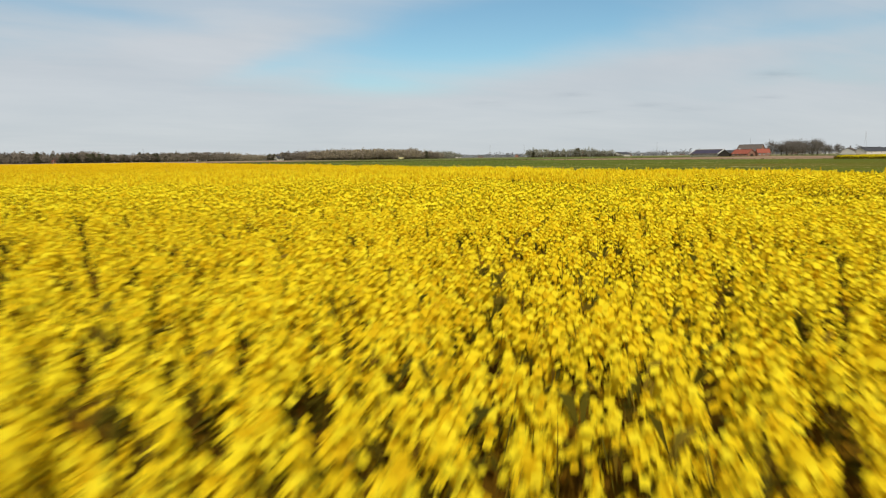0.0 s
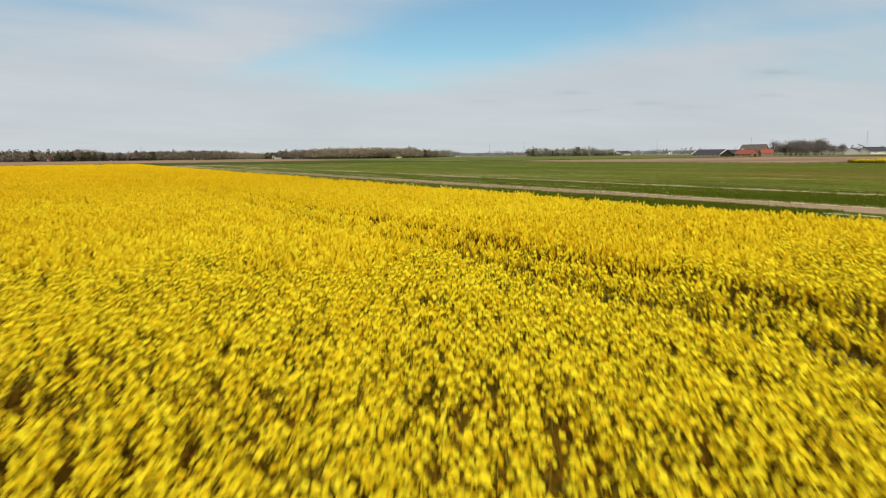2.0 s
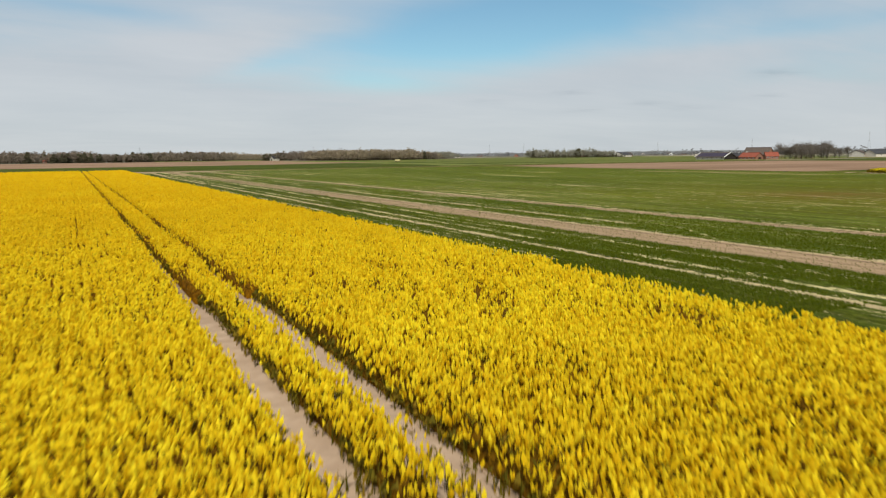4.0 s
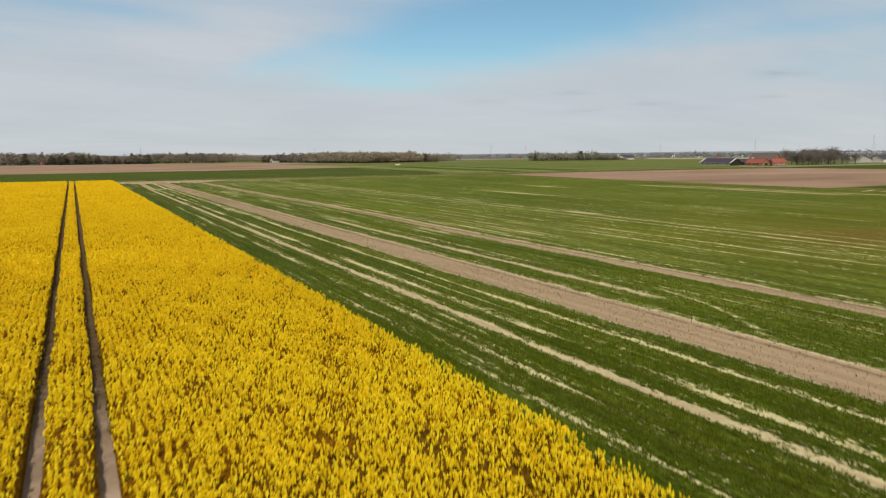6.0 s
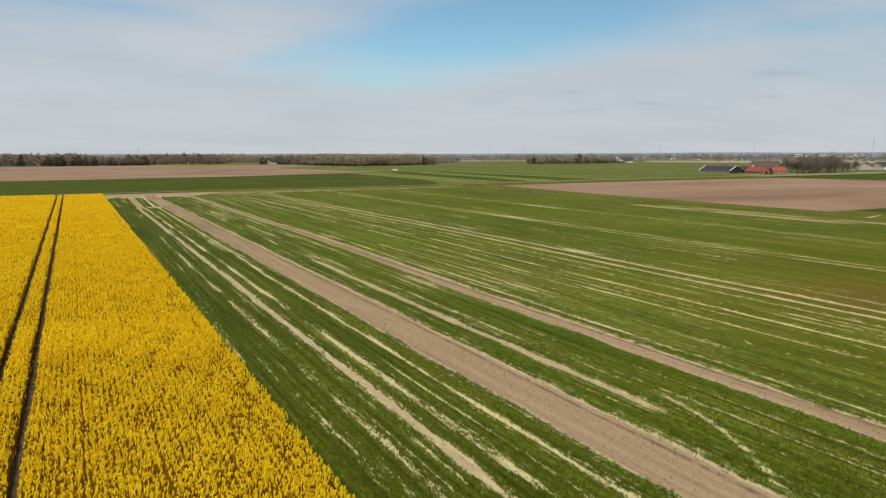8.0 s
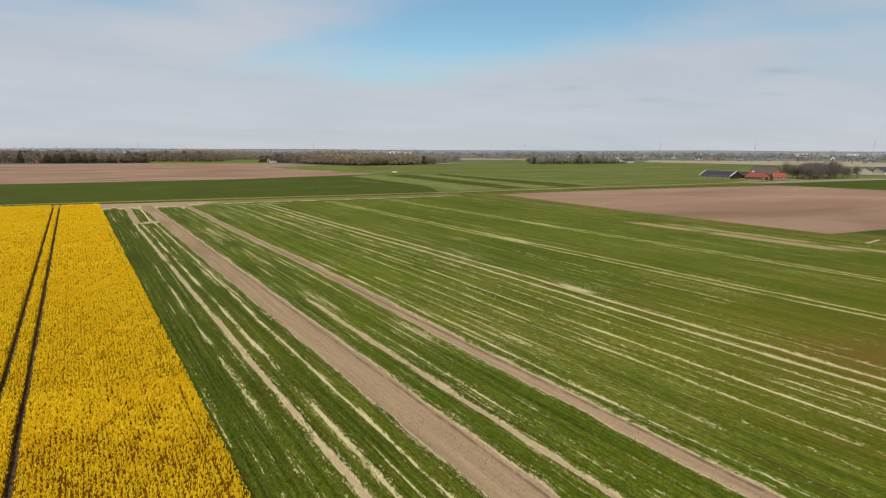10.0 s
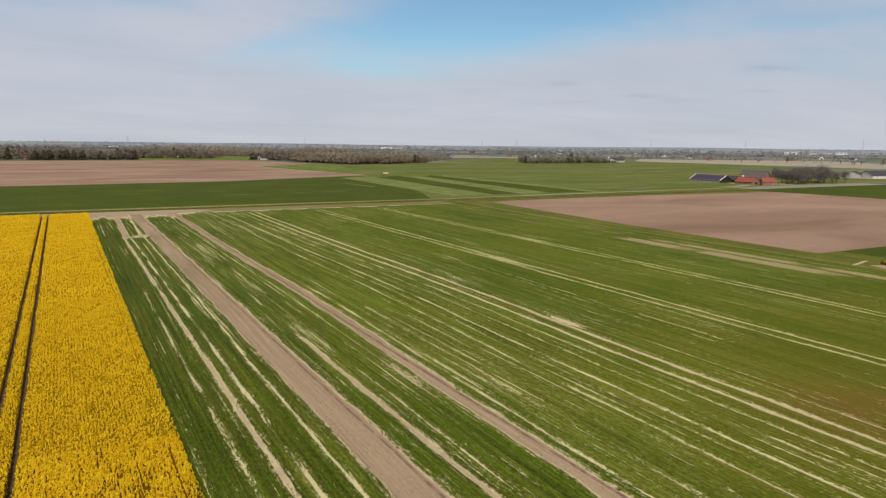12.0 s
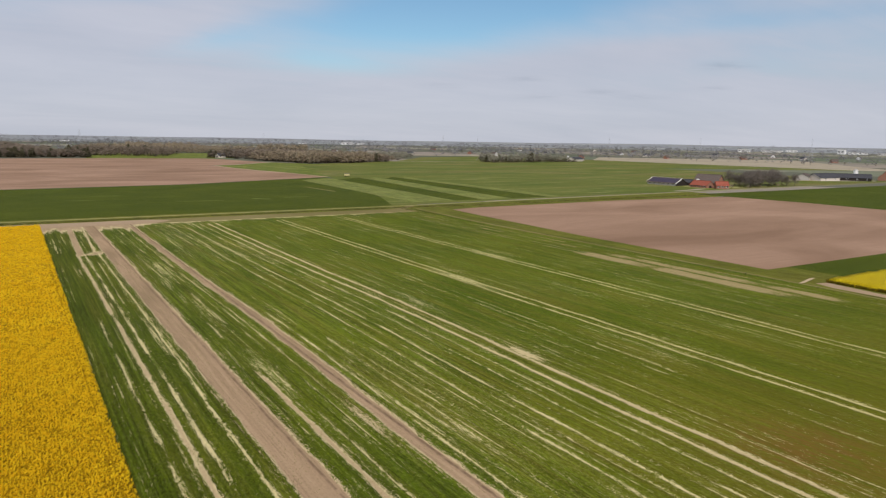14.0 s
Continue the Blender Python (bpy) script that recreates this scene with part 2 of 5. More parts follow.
# wheel tracks
bare_strip(68.25, 68.90, 0.95, 0.45, whole=0.95)
bare_strip(71.10, 71.78, 0.97, 0.5, whole=0.95)
bare_strip(80.10, 80.40, 0.46, 0.0, 60, 140, 0.45)
bare_strip(82.00, 82.25, 0.42, 0.0, 60, 140, 0.45)
bare_strip(84.60, 84.95, 0.62, 0.0, 60, 150, 0.6)
bare_strip(86.45, 86.80, 0.66, 0.0, 60, 150, 0.6)
bare_strip(89.60, 89.90, 0.36, 0.0, 30, 200, 0.3)
bare_strip(94.70, 95.30, 0.86, 0.3, whole=0.85)
bare_strip(97.20, 97.85, 0.90, 0.3, whole=0.9)
bare_strip(105.3, 105.7, 0.40, 0.0, 40, 220, 0.3)
bare_strip(114.0, 114.4, 0.40, 0.0, 40, 220, 0.3)
bare_strip(118.0, 118.4, 0.44, 0.0, 100, 190, 0.45)
bare_strip(121.7, 122.3, 0.82, 0.2, whole=0.85)
bare_strip(123.9, 124.5, 0.86, 0.2, whole=0.88)
bare_strip(135.2, 135.8, 0.52, 0.0, 60, 140, 0.45)
bare_strip(138.0, 138.5, 0.46, 0.0, 60, 200, 0.4)
bare_strip(141.0, 141.6, 0.56, 0.0, 80, 150, 0.5)
bare_strip(143.8, 144.4, 0.56, 0.0, 80, 150, 0.5)
# sandy land along the east side
bare_strip(148.4, 153.9, 0.80, 0.9, 84, 158, 0.75)
bare_strip(154.8, 158.6, 0.78, 0.9, 76, 150, 0.72)
bare_strip(150.0, 150.7, 0.70, 0.1, 150, 276, 0.6)
bare_strip(152.4, 153.0, 0.62, 0.0, 40, 276, 0.6)
bare_strip(156.6, 158.0, 0.58, 0.1, 130, 276, 0.5)
bare_strip(160.6, 162.0, 0.55, 0.1, 60, 276, 0.5)


def bare_map(x, y, step=0.12):
    """How bare the field is at x, y, and how much of that is open soil."""
    bare, soil = np.zeros_like(x), np.zeros_like(x)
    for k, (a, b, s, open_soil, y0, y1, whole) in enumerate(BARE):
        c, half = (a + b) / 2, (b - a) / 2
        near = np.abs(x - c) < half + 2.5
        px, py = x[near], y[near]
        st = step[near] if isinstance(step, np.ndarray) else step
        mid = c + swing(c, py) + 0.07 * drift(py, k, 15) * (1 + c / 60)
        wide = half > 1
        w = half - 0.12 + 0.14 * drift(py, k + 50, 6) if wide else half * (0.85 + 0.22 * drift(py, k + 50, 5))
        soft = np.maximum(0.30 if wide else 0.09, 0.55 * st)
        away = np.abs(px - mid)
        shape = np.clip((w + soft - away) / (2 * soft), 0, 1)
        shape = np.maximum(shape, (0.34 if wide else 0.44) * np.exp(-(np.clip(away - w, 0, 9) / (0.34 + 0.2 * half)) ** 2))
        run = np.clip(1.5 * whole - 0.05 + 0.55 * drift(py, k + 90, 13), 0.12, 1) * np.clip((py - y0) / 5, 0, 1) * np.clip((y1 - py) / 5, 0, 1)
        v = s * shape * run
        more = v > bare[near]
        soil[near] = np.where(more, open_soil, soil[near])
        bare[near] = np.maximum(v, bare[near])
    # a wheel track that swings across to the wide strip
    turn = np.abs(x - 35.3 + 0.05 * np.clip(29 - y, 0, 30) ** 1.8) - 0.14
    v = 0.66 * np.clip(1 - turn / 0.2, 0, 1) * np.clip((31 - y) / 3, 0, 1) * np.clip((y - 13) / 3, 0, 1)
    bare = np.maximum(bare, v)
    # thin, patchy spots
    for cx, cy, rx, ry, v in ((39.4, 72, 0.9, 9, 0.62), (48.1, 66, 0.6, 18, 0.3), (72.6, 83, 1.1, 5, 0.95), (75.2, 124, 1.6, 12, 0.42), (96.4, 138, 1.7, 15, 0.72), (100.5, 150, 2.0, 12, 0.34),
                             (123, 163, 2.2, 13, 0.6), (128, 166, 2.5, 10, 0.36), (34.6, 96, 1.6, 9, 0.42), (35.5, 182, 1.3, 14, 0.5)):
        bare = np.maximum(bare, v * spot(x, y, cx, cy, rx, ry))
    # the headland reaches into the near corner, where machines have turned
    ragged = 262 + 6 * drift(x * 3.0, 4, 9) + np.clip(x - 42, 0, 30) * 2.0
    head = np.clip((y - ragged) / 14, 0, 1) * np.clip((52 - x) / 4, 0, 1)
    head = np.maximum(head, np.clip((2.6 - np.abs(y - 214 - 0.35 * (x - 20))) / 1.2, 0, 1) * np.clip((x - 18.6) / 0.5, 0, 1) * np.clip((26.4 - x) / 0.5, 0, 1))
    lane = np.maximum(np.clip((1.1 - np.abs(x - 20.2 - 0.02 * (y - 214))) / 0.4, 0, 1), 0.8 * np.clip((0.5 - np.abs(x - 23.9 - 0.03 * (y - 214))) / 0.3, 0, 1))
    head = np.maximum(head, lane * np.clip((y - 212) / 3, 0, 1))
    rim = np.clip((y - 277.5 - 1.2 * drift(x, 2, 5)) / 2, 0, 1)
    soil = np.where(np.maximum(head, rim * 0.8) > bare, 0.8, soil)
    return np.maximum(np.maximum(bare, head), rim * 0.8), soil


def grain_material(name):
    """Young grain with its bare strips, wheel tracks and thin drill misses: bareness comes with the mesh, and the grain breaks its rims up."""
    m = Nodes(name, 0.8)
    x, y = m.axis(0), m.axis(1)
    att = m.n.new("ShaderNodeAttribute")
    att.attribute_name = "crop"
    parts = m.n.new("ShaderNodeSeparateColor")
    m.l.new(att.outputs["Color"], parts.inputs[0])
    bare, open_soil, worn = parts.outputs[0], parts.outputs[1], parts.outputs[2]
    # drill rows that came up thin, in stretches
    rows = m.noise(1.0, 3, 0.6, (2.1, 0.020, 1))
    zone = m.noise(0.045, 3, 0.5, (1, 0.5, 1))
    thin = m.math("MULTIPLY", m.range(rows, 0.55, 0.66), m.math("MULTIPLY", m.range(zone, 0.38, 0.58, 0.14, 0.74), m.range(x, 66, 80, 1.0, 0.72)))
    bare = m.math("MAXIMUM", bare, thin)
    tear = m.noise(1.0, 4, 0.85, (9.0, 3.2, 1))
    clump = m.noise(1.0, 3, 0.7, (4.6, 1.0, 1))
    long_tear = m.noise(1.0, 3, 0.6, (3.0, 0.12, 1))
    cut = m.math("ADD", m.math("MULTIPLY", m.math("SUBTRACT", tear, 0.5), 2.2), m.math("MULTIPLY", m.math("SUBTRACT", long_tear, 0.5), 1.2))
    cut = m.math("ADD", cut, m.math("MULTIPLY", m.math("SUBTRACT", clump, 0.5), 1.7))
    cut = m.math("MULTIPLY", cut, m.math("MULTIPLY", m.range(bare, 0.0, 0.12, 0.40, 1.0), m.range(bare, 0.88, 1.0, 1.0, 0.5)))
    fac = m.range(m.math("ADD", bare, cut), 0.46, 0.60)
    # the greens
    broad = m.noise(0.03, 3, 0.5)
    drill = m.noise(1.0, 4, 0.7, (6.0, 0.45, 1))
    grain = m.noise(6.0, 3, 0.72, (1.6, 1, 1))
    green = m.mix(m.range(broad, 0.34, 0.66), (0.062, 0.090, 0.004), (0.088, 0.114, 0.005))
    poor = m.range(m.noise(1.0, 4, 0.6, (0.5, 0.022, 1)), 0.46, 0.68, 0.0, 0.46)
    green = m.mix(m.math("MULTIPLY", poor, m.range(x, 30, 50, 0.5, 1.0)), green, (0.165, 0.136, 0.018))
    green = m.mix(m.math("MULTIPLY", m.range(drill, 0.5, 0.74), m.range(x, 70, 80, 0.36, 0.14)), green, (0.24, 0.235, 0.075))
    shade_of = m.n.new("ShaderNodeCombineColor")
    for k in range(3):
        m.l.new(m.range(x, 14, 46, 0.70, 1.02), shade_of.inputs[k])
    green = m.mix(1.0, green, shade_of.outputs[0], "MULTIPLY")
    green = m.mix(1.0, green, m.ramp(grain, (0.25, 0.44), (0.5, 1.0), (0.78, 1.52)), "MULTIPLY")
    green = m.mix(1.0, green, m.ramp(m.noise(2.2, 3, 0.75, (2.2, 0.7, 1)), (0.30, 0.52), (0.5, 1.0), (0.70, 1.44)), "MULTIPLY")
    lines = m.noise(1.0, 3, 0.65, (2.6, 0.03, 1))
    green = m.mix(1.0, green, m.mix(m.range(x, 66, 84), m.ramp(lines, (0.32, 0.52), (0.5, 1.0), (0.68, 1.48)), m.ramp(lines, (0.32, 0.76), (0.68, 1.24))), "MULTIPLY")
    flecks = m.math("MULTIPLY", m.range(m.noise(3.2, 3, 0.8, (2.6, 0.7, 1)), 0.57, 0.63), m.math("MULTIPLY", m.math("MULTIPLY", m.range(x, 38, 48, 0.25, 1.0), m.range(x, 68, 76, 1.0, 0.40)), m.range(zone, 0.42, 0.56, 0.10, 0.75)))
    green = m.mix(flecks, green, (0.38, 0.34, 0.11))
    green = m.mix(m.math("MULTIPLY", att.outputs["Alpha"], m.range(m.noise(0.04, 3, 0.6), 0.3, 0.6, 0.5, 1.0)), green, (0.128, 0.110, 0.008))
    green = m.mix(m.math("MULTIPLY", worn, m.range(m.noise(0.6, 4, 0.7, (2.0, 0.35, 1)), 0.36, 0.60)), green, (0.150, 0.088, 0.016))
    # the soil: pale and dry at the rims, pinkish brown in the wide strips
    clods = m.noise(2.6, 5, 0.72, (1.4, 0.8, 1))
    lane = m.noise(1.0, 4, 0.65, (1.7, 0.035, 1))
    fine_lane = m.noise(1.0, 3, 0.7, (5.0, 0.06, 1))
    soil = m.mix(m.range(lane, 0.36, 0.66), (0.405, 0.285, 0.168), (0.30, 0.208, 0.118))
    soil = m.mix(m.range(fine_lane, 0.52, 0.68, 0.0, 0.5), soil, (0.22, 0.148, 0.085))
    soil = m.mix(m.math("MULTIPLY", m.range(m.noise(0.06, 3, 0.6, (2.5, 0.6, 1)), 0.40, 0.62), m.range(y, 60, 130, 0.10, 0.75)), soil, (0.24, 0.170, 0.095))
    straw = m.mix(m.range(lane, 0.3, 0.7), (0.62, 0.55, 0.27), (0.50, 0.43, 0.20))
    straw = m.mix(open_soil, straw, (0.51, 0.405, 0.225))
    straw = m.mix(m.range(x, 74, 96, 0.0, 0.7), straw, (0.43, 0.39, 0.15))
    straw = m.mix(m.range(x, 130, 146, 0.0, 1.0), straw, (0.32, 0.25, 0.115))
    soil = m.mix(m.math("MULTIPLY", m.math("MULTIPLY", m.range(open_soil, 0.3, 0.9), m.range(bare, 0.80, 0.97)), m.range(x, 130, 146, 1.0, 0.3)), straw, soil)
    # furrows left by wheels along the wide strips
    furrow = None
    for at, half, part_of in ((26.35, 0.05, 0.5), (29.55, 0.09, 0.9), (42.15, 0.11, 1.0), (154.2, 0.22, 1.0)):
        bend_x = m.math("MULTIPLY", m.math("SUBTRACT", m.noise(0.10, 2, 0.5, (0.1, 1, 1)), 0.5), 0.55)
        away = m.math("ABSOLUTE", m.math("SUBTRACT", m.math("ADD", x, bend_x), at))
        line = m.range(away, half, half * 2.4, part_of, 0.0)
        furrow = line if furrow is None else m.math("MAXIMUM", furrow, line)
    furrow = m.math("MULTIPLY", furrow, m.range(m.noise(1.0, 4, 0.75, (1.5, 0.5, 1)), 0.36, 0.56, 0.1, 0.9))
    soil = m.mix(furrow, soil, (0.15, 0.095, 0.058))
    soil = m.mix(1.0, soil, m.ramp(clods, (0.2, 0.76), (0.5, 1.0), (0.8, 1.16)), "MULTIPLY")
    m.bump(m.mix(fac, grain, clods), 0.6, 0.08)
    return m.done(m.mix(fac, green, soil))


GRAIN = grain_material("grain_field")
GREEN_DARK = crop_material("dark_grain", (0.050, 0.068, 0.003), (0.066, 0.083, 0.004), drift=0.08, even=1.0)
GREEN_MID = crop_material("meadow", (0.105, 0.138, 0.018), (0.145, 0.166, 0.030))
GREEN_PALE = crop_material("pale_meadow", (0.135, 0.165, 0.034), (0.175, 0.192, 0.048))


def pasture_material():
    """Grazed grass: greens in broad drifts, brown worn patches, pale tussocks."""
    m = Nodes("pasture_grass", 0.8)
    c = m.mix(m.range(m.noise(0.02, 4, 0.6, (0.6, 1, 1)), 0.35, 0.65), (0.086, 0.116, 0.018), (0.136, 0.146, 0.030))
    c = m.mix(m.range(m.noise(0.011, 4, 0.65, (0.4, 1.3, 1)), 0.50, 0.66, 0.0, 0.75), c, (0.185, 0.145, 0.058))
    c = m.mix(m.range(m.noise(0.045, 4, 0.7, (0.22, 1.6, 1)), 0.54, 0.70, 0.0, 0.7), c, (0.26, 0.255, 0.10))
    c = m.mix(1.0, c, m.ramp(m.noise(0.5, 4, 0.7), (0.28, 0.68), (0.5, 1.0), (0.74, 1.35)), "MULTIPLY")
    return m.done(c)


PASTURE = pasture_material()


def plain_material():
    """The open plain: a patchwork of meadows, grain, stubble and bare soil, greyed with painted haze."""
    m = Nodes("far_plain", 0.9)
    turn = m.n.new("ShaderNodeMapping")
    turn.inputs["Rotation"].default_value[2] = 0.12
    turn.inputs["Scale"].default_value = (1.0, 0.55, 0.0)
    m.l.new(m.where, turn.inputs["Vector"])
    cells = m.n.new("ShaderNodeTexVoronoi")
    cells.distance = "CHEBYCHEV"
    cells.inputs["Scale"].default_value, cells.inputs["Randomness"].default_value = 0.0052, 0.85
    m.l.new(turn.outputs[0], cells.inputs["Vector"])
    pick = m.n.new("ShaderNodeSeparateColor")
    m.l.new(cells.outputs["Color"], pick.inputs[0])
    c = m.ramp(pick.outputs[0], (0.0, (0.095, 0.105, 0.065)), (0.25, (0.12, 0.125, 0.085)), (0.45, (0.14, 0.135, 0.095)), (0.6, (0.33, 0.31, 0.22)), (0.75, (0.10, 0.135, 0.075)), (0.9, (0.28, 0.24, 0.19)))
    c = m.mix(m.range(m.noise(0.01, 3), 0.35, 0.65, 0.0, 0.4), c, (0.135, 0.13, 0.10))
    c = m.mix(1.0, c, m.ramp(m.noise(0.6, 4, 0.7), (0.25, 0.75), (0.75, 1.25)), "MULTIPLY")
    return m.done(c)


GREEN_FAR = plain_material()
VERGE = crop_material("verge_grass", (0.082, 0.096, 0.007), (0.122, 0.122, 0.014), (0.22, 0.19, 0.05), 0.5)
SOIL = soil_material("ploughed_soil", (0.222, 0.138, 0.086), (0.375, 0.246, 0.164))
SOIL_PALE = soil_material("dry_soil", (0.40, 0.31, 0.20), (0.50, 0.40, 0.27), 0.3)
STRAW = soil_material("straw_stubble", (0.30, 0.26, 0.185), (0.38, 0.33, 0.235), 0.5)
HEADLAND = soil_material("headland_soil", (0.30, 0.215, 0.13), (0.40, 0.30, 0.19), 0.4)
DRY_GRASS = soil_material("dry_trodden_grass", (0.165, 0.140, 0.050), (0.255, 0.215, 0.095), 0.4)
TRACK = soil_material("track_gravel", (0.225, 0.215, 0.075), (0.30, 0.28, 0.115), 0.2)


# ---- building helpers ----
def mesh_of(name, verts, faces, material, slots=None):
    me = bpy.data.meshes.new(name)
    me.from_pydata([tuple(v) for v in verts], [], [tuple(f) for f in faces])
    for mt in (material if isinstance(material, (list, tuple)) else [material]):
        me.materials.append(mt)
    if slots is not None:
        me.polygons.foreach_set("material_index", np.asarray(slots, np.int32))
    me.update()
    return me


def tri_mesh(name, verts, tris, materials, slots=None, smooth=False):
    """A big mesh from arrays of corners and triangles."""
    me = bpy.data.meshes.new(name)
    v, t = np.asarray(verts, np.float32).reshape(-1, 3), np.asarray(tris, np.int32).reshape(-1, 3)
    me.vertices.add(len(v)), me.loops.add(t.size), me.polygons.add(len(t))
    me.vertices.foreach_set("co", v.ravel())
    me.loops.foreach_set("vertex_index", t.ravel())
    me.polygons.foreach_set("loop_start", np.arange(0, t.size, 3, dtype=np.int32))
    for mt in materials:
        me.materials.append(mt)
    if slots is not None:
        me.polygons.foreach_set("material_index", np.asarray(slots, np.int32))
    me.update(calc_edges=True)
    if not smooth:
        me.shade_flat()
    return me


def many(v, t, places, turn, size, tall=None, lean=None):
    """Copies of a small triangle mesh v, t at places, each turned about z and sized: arrays of corners and triangles."""
    n, k = len(places), len(v)
    c, s = np.cos(turn)[:, None], np.sin(turn)[:, None]
    x, y, z = v[None, :, 0] * size[:, None], v[None, :, 1] * size[:, None], v[None, :, 2] * (size if tall is None else tall)[:, None]
    out = np.empty((n, k, 3), np.float32)
    out[..., 0] = x * c - y * s + places[:, None, 0]
    out[..., 1] = x * s + y * c + places[:, None, 1]
    out[..., 2] = z + places[:, None, 2]
    if lean is not None:
        out[..., 0] += z * lean[:, None, 0]
        out[..., 1] += z * lean[:, None, 1]
    tt = t[None] + (np.arange(n) * k)[:, None, None]
    return out.reshape(-1, 3), tt.reshape(-1, 3)


def patch(name, corners, material, label, category, z=0.0):
    """A field: a sheet with the given corners, a little above what lies under it, with thickness."""
    n = len(corners)
    top = [(x, y, z) for x, y in corners]
    verts = top + [(x, y, -0.4) for x, y in corners]
    faces = [tuple(range(n))] + [(i, i + n, (i + 1) % n + n, (i + 1) % n) for i in range(n)]
    ob = new(name, mesh_of(name, verts, faces, material))
    return tagged(ob, label, category, kind="structure")


def rect(x0, x1, y0, y1):
    return [(x0, y0), (x1, y0), (x1, y1), (x0, y1)]


def wavy(x, y, seed=0.0):
    """A smooth uneven field of values from about -1 to 1, for heights and densities."""
    return (np.sin(x * 0.83 + seed) * np.sin(y * 0.61 + 1.3 * seed + 0.7 * np.sin(x * 0.37)) + 0.6 * np.sin(x * 1.9 + 0.8 * y + 2.1 * seed)
            * np.sin(y * 1.63 - 0.5 * x + seed) + 0.4 * np.sin(3.7 * x + seed) * np.sin(3.1 * y + 2 * seed)) / 1.6


# ---- ground and fields ----
patch("ground", rect(-18000, 18000, -18000, 18000), GREEN_FAR, "flat green and straw farmland reaching the horizon", "ground", -0.06)


def grain_field():
    """One sheet of grain: it stands a hand's width high, and sinks to the soil where the strips are bare."""
    xs = np.concatenate([np.arange(EDGE - 0.4, 50, 0.12), np.arange(50, 100, 0.17), np.arange(100, 165.8, 0.28)])
    ys = np.concatenate([np.arange(-120, -8, 4.0), np.arange(-8, 130, 1.15), np.arange(130, END - 4, 2.8), [END - 4]])
    gx, gy = np.meshgrid(xs, ys, indexing="ij")
    bare, soil = bare_map(gx, gy, np.broadcast_to(np.gradient(xs)[:, None], gx.shape))
    olive = 0.55 * np.clip((95 - gy) / 60, 0, 1) * np.clip((gx - 42) / 25, 0, 1)
    worn = np.clip(1.0 * spot(gx, gy, 77, 41, 9, 8) + 0.4 * spot(gx, gy, 86, 30, 14, 12), 0, 1)
    tall = np.clip((gx - 44) / 4, 0, 1)
    gz = (0.11 + 0.04 * tall) * (1 - np.clip(bare * (1.3 + 0.7 * tall), 0, 1)) * np.clip((gx - EDGE) / 0.4, 0, 1)
    n, k = gx.shape
    i = np.arange(n * k).reshape(n, k)
    q = np.stack([i[:-1, :-1], i[1:, :-1], i[1:, 1:], i[:-1, 1:]], -1).reshape(-1, 4)
    me = tri_mesh("grain_field", np.stack([gx, gy, gz], -1), np.concatenate([q[:, [0, 1, 2]], q[:, [0, 2, 3]]]), [GRAIN], None, True)
    att = me.attributes.new("crop", "FLOAT_COLOR", "POINT")
    att.data.foreach_set("color", np.stack([bare, soil, worn, olive], -1).astype(np.float32).ravel())
    return tagged(new("grain_field", me), "young green grain field with long bare sandy strips", "field", kind="structure")


grain_field()
patch("field_edge", rect(EDGE + 0.02, EDGE + 0.30, -60, END - 4.2), SOIL_PALE, "thin bare strip of dry soil between rape and grain", "soil", 0.014)
patch("headland", [(-260, END - 4), (50, END - 4), (58, END + 3), (50, END + 9), (-260, END + 9)], HEADLAND, "dry bare headland along the ends of the fields", "headland", 0.008)
patch("grass_headland", [(44, END - 4), (166, END - 4), (166, END + 9), (44, END + 9)], DRY_GRASS, "dry trodden grass along the end of the grain field", "headland", 0.004)
patch("ditch_verge", rect(-260, 182, END + 9, END + 25), VERGE, "rough grass verge beside the farm track", "verge", 0.004)
patch("farm_track", [(-260, END + 19), (170, END + 19), (400, END + 30.6), (720, END + 45), (720, END + 46.6), (400, END + 32.4), (170, END + 21.6), (-260, END + 21.6)], TRACK,
      "pale gravel farm track between grass verges", "track", 0.03)
patch("field_path", [(152, END + 4), (162, END + 10), (174, END + 19.5), (178, END + 19.5), (168, END + 9), (160, END + 1.5)], DRY_GRASS, "worn path from the headland up to the farm track", "track", 0.016)
patch("dark_grain_field", [(-260, END + 25), (168, END + 25), (186, 360), (205, 440), (222, 500), (232, 553), (107, 496), (0, 481), (-260, 468)], GREEN_DARK,
      "dark green young grain field beyond the track", "field", 0.004)
patch("ploughed_field_north", [(-260, 470), (0, 484), (107, 499), (232, 556), (222, 631), (210, 679), (200, 742), (196, 800), (224, 817), (290, 886), (262, 1010), (243, 1044), (120, 1066), (-260, 1040)], SOIL,
      "bare ploughed brown field before the woods", "field", 0.008)
patch("ditch_bank", [(232, 556), (236, 556), (226, 631), (214, 681), (205, 742), (202, 798), (197, 800), (200, 742), (209, 679), (221, 631)], HEADLAND, "dark bank between the ploughed field and the meadow", "verge", 0.012)
patch("notch_meadow", [(236, 556), (330, 560), (360, 760), (330, 826), (290, 886), (226, 816), (200, 800), (205, 742), (214, 679), (226, 631)], GREEN_MID, "green meadow reaching into the ploughed field", "field", 0.002)
for x0, x1 in ((12, 20), (40, 49), (66, 70)):
    patch("pale_strip", [(214 + x0, 690), (214 + x1, 690), (206 + x1, 790), (206 + x0, 770)], GREEN_PALE, "pale strip of dry grass in the meadow", "field", 0.014)
patch("pale_path", [(200, 803), (226, 819), (290, 888), (300, 892), (232, 818), (204, 800)], STRAW, "pale sandy path along the field's edge", "track", 0.02)
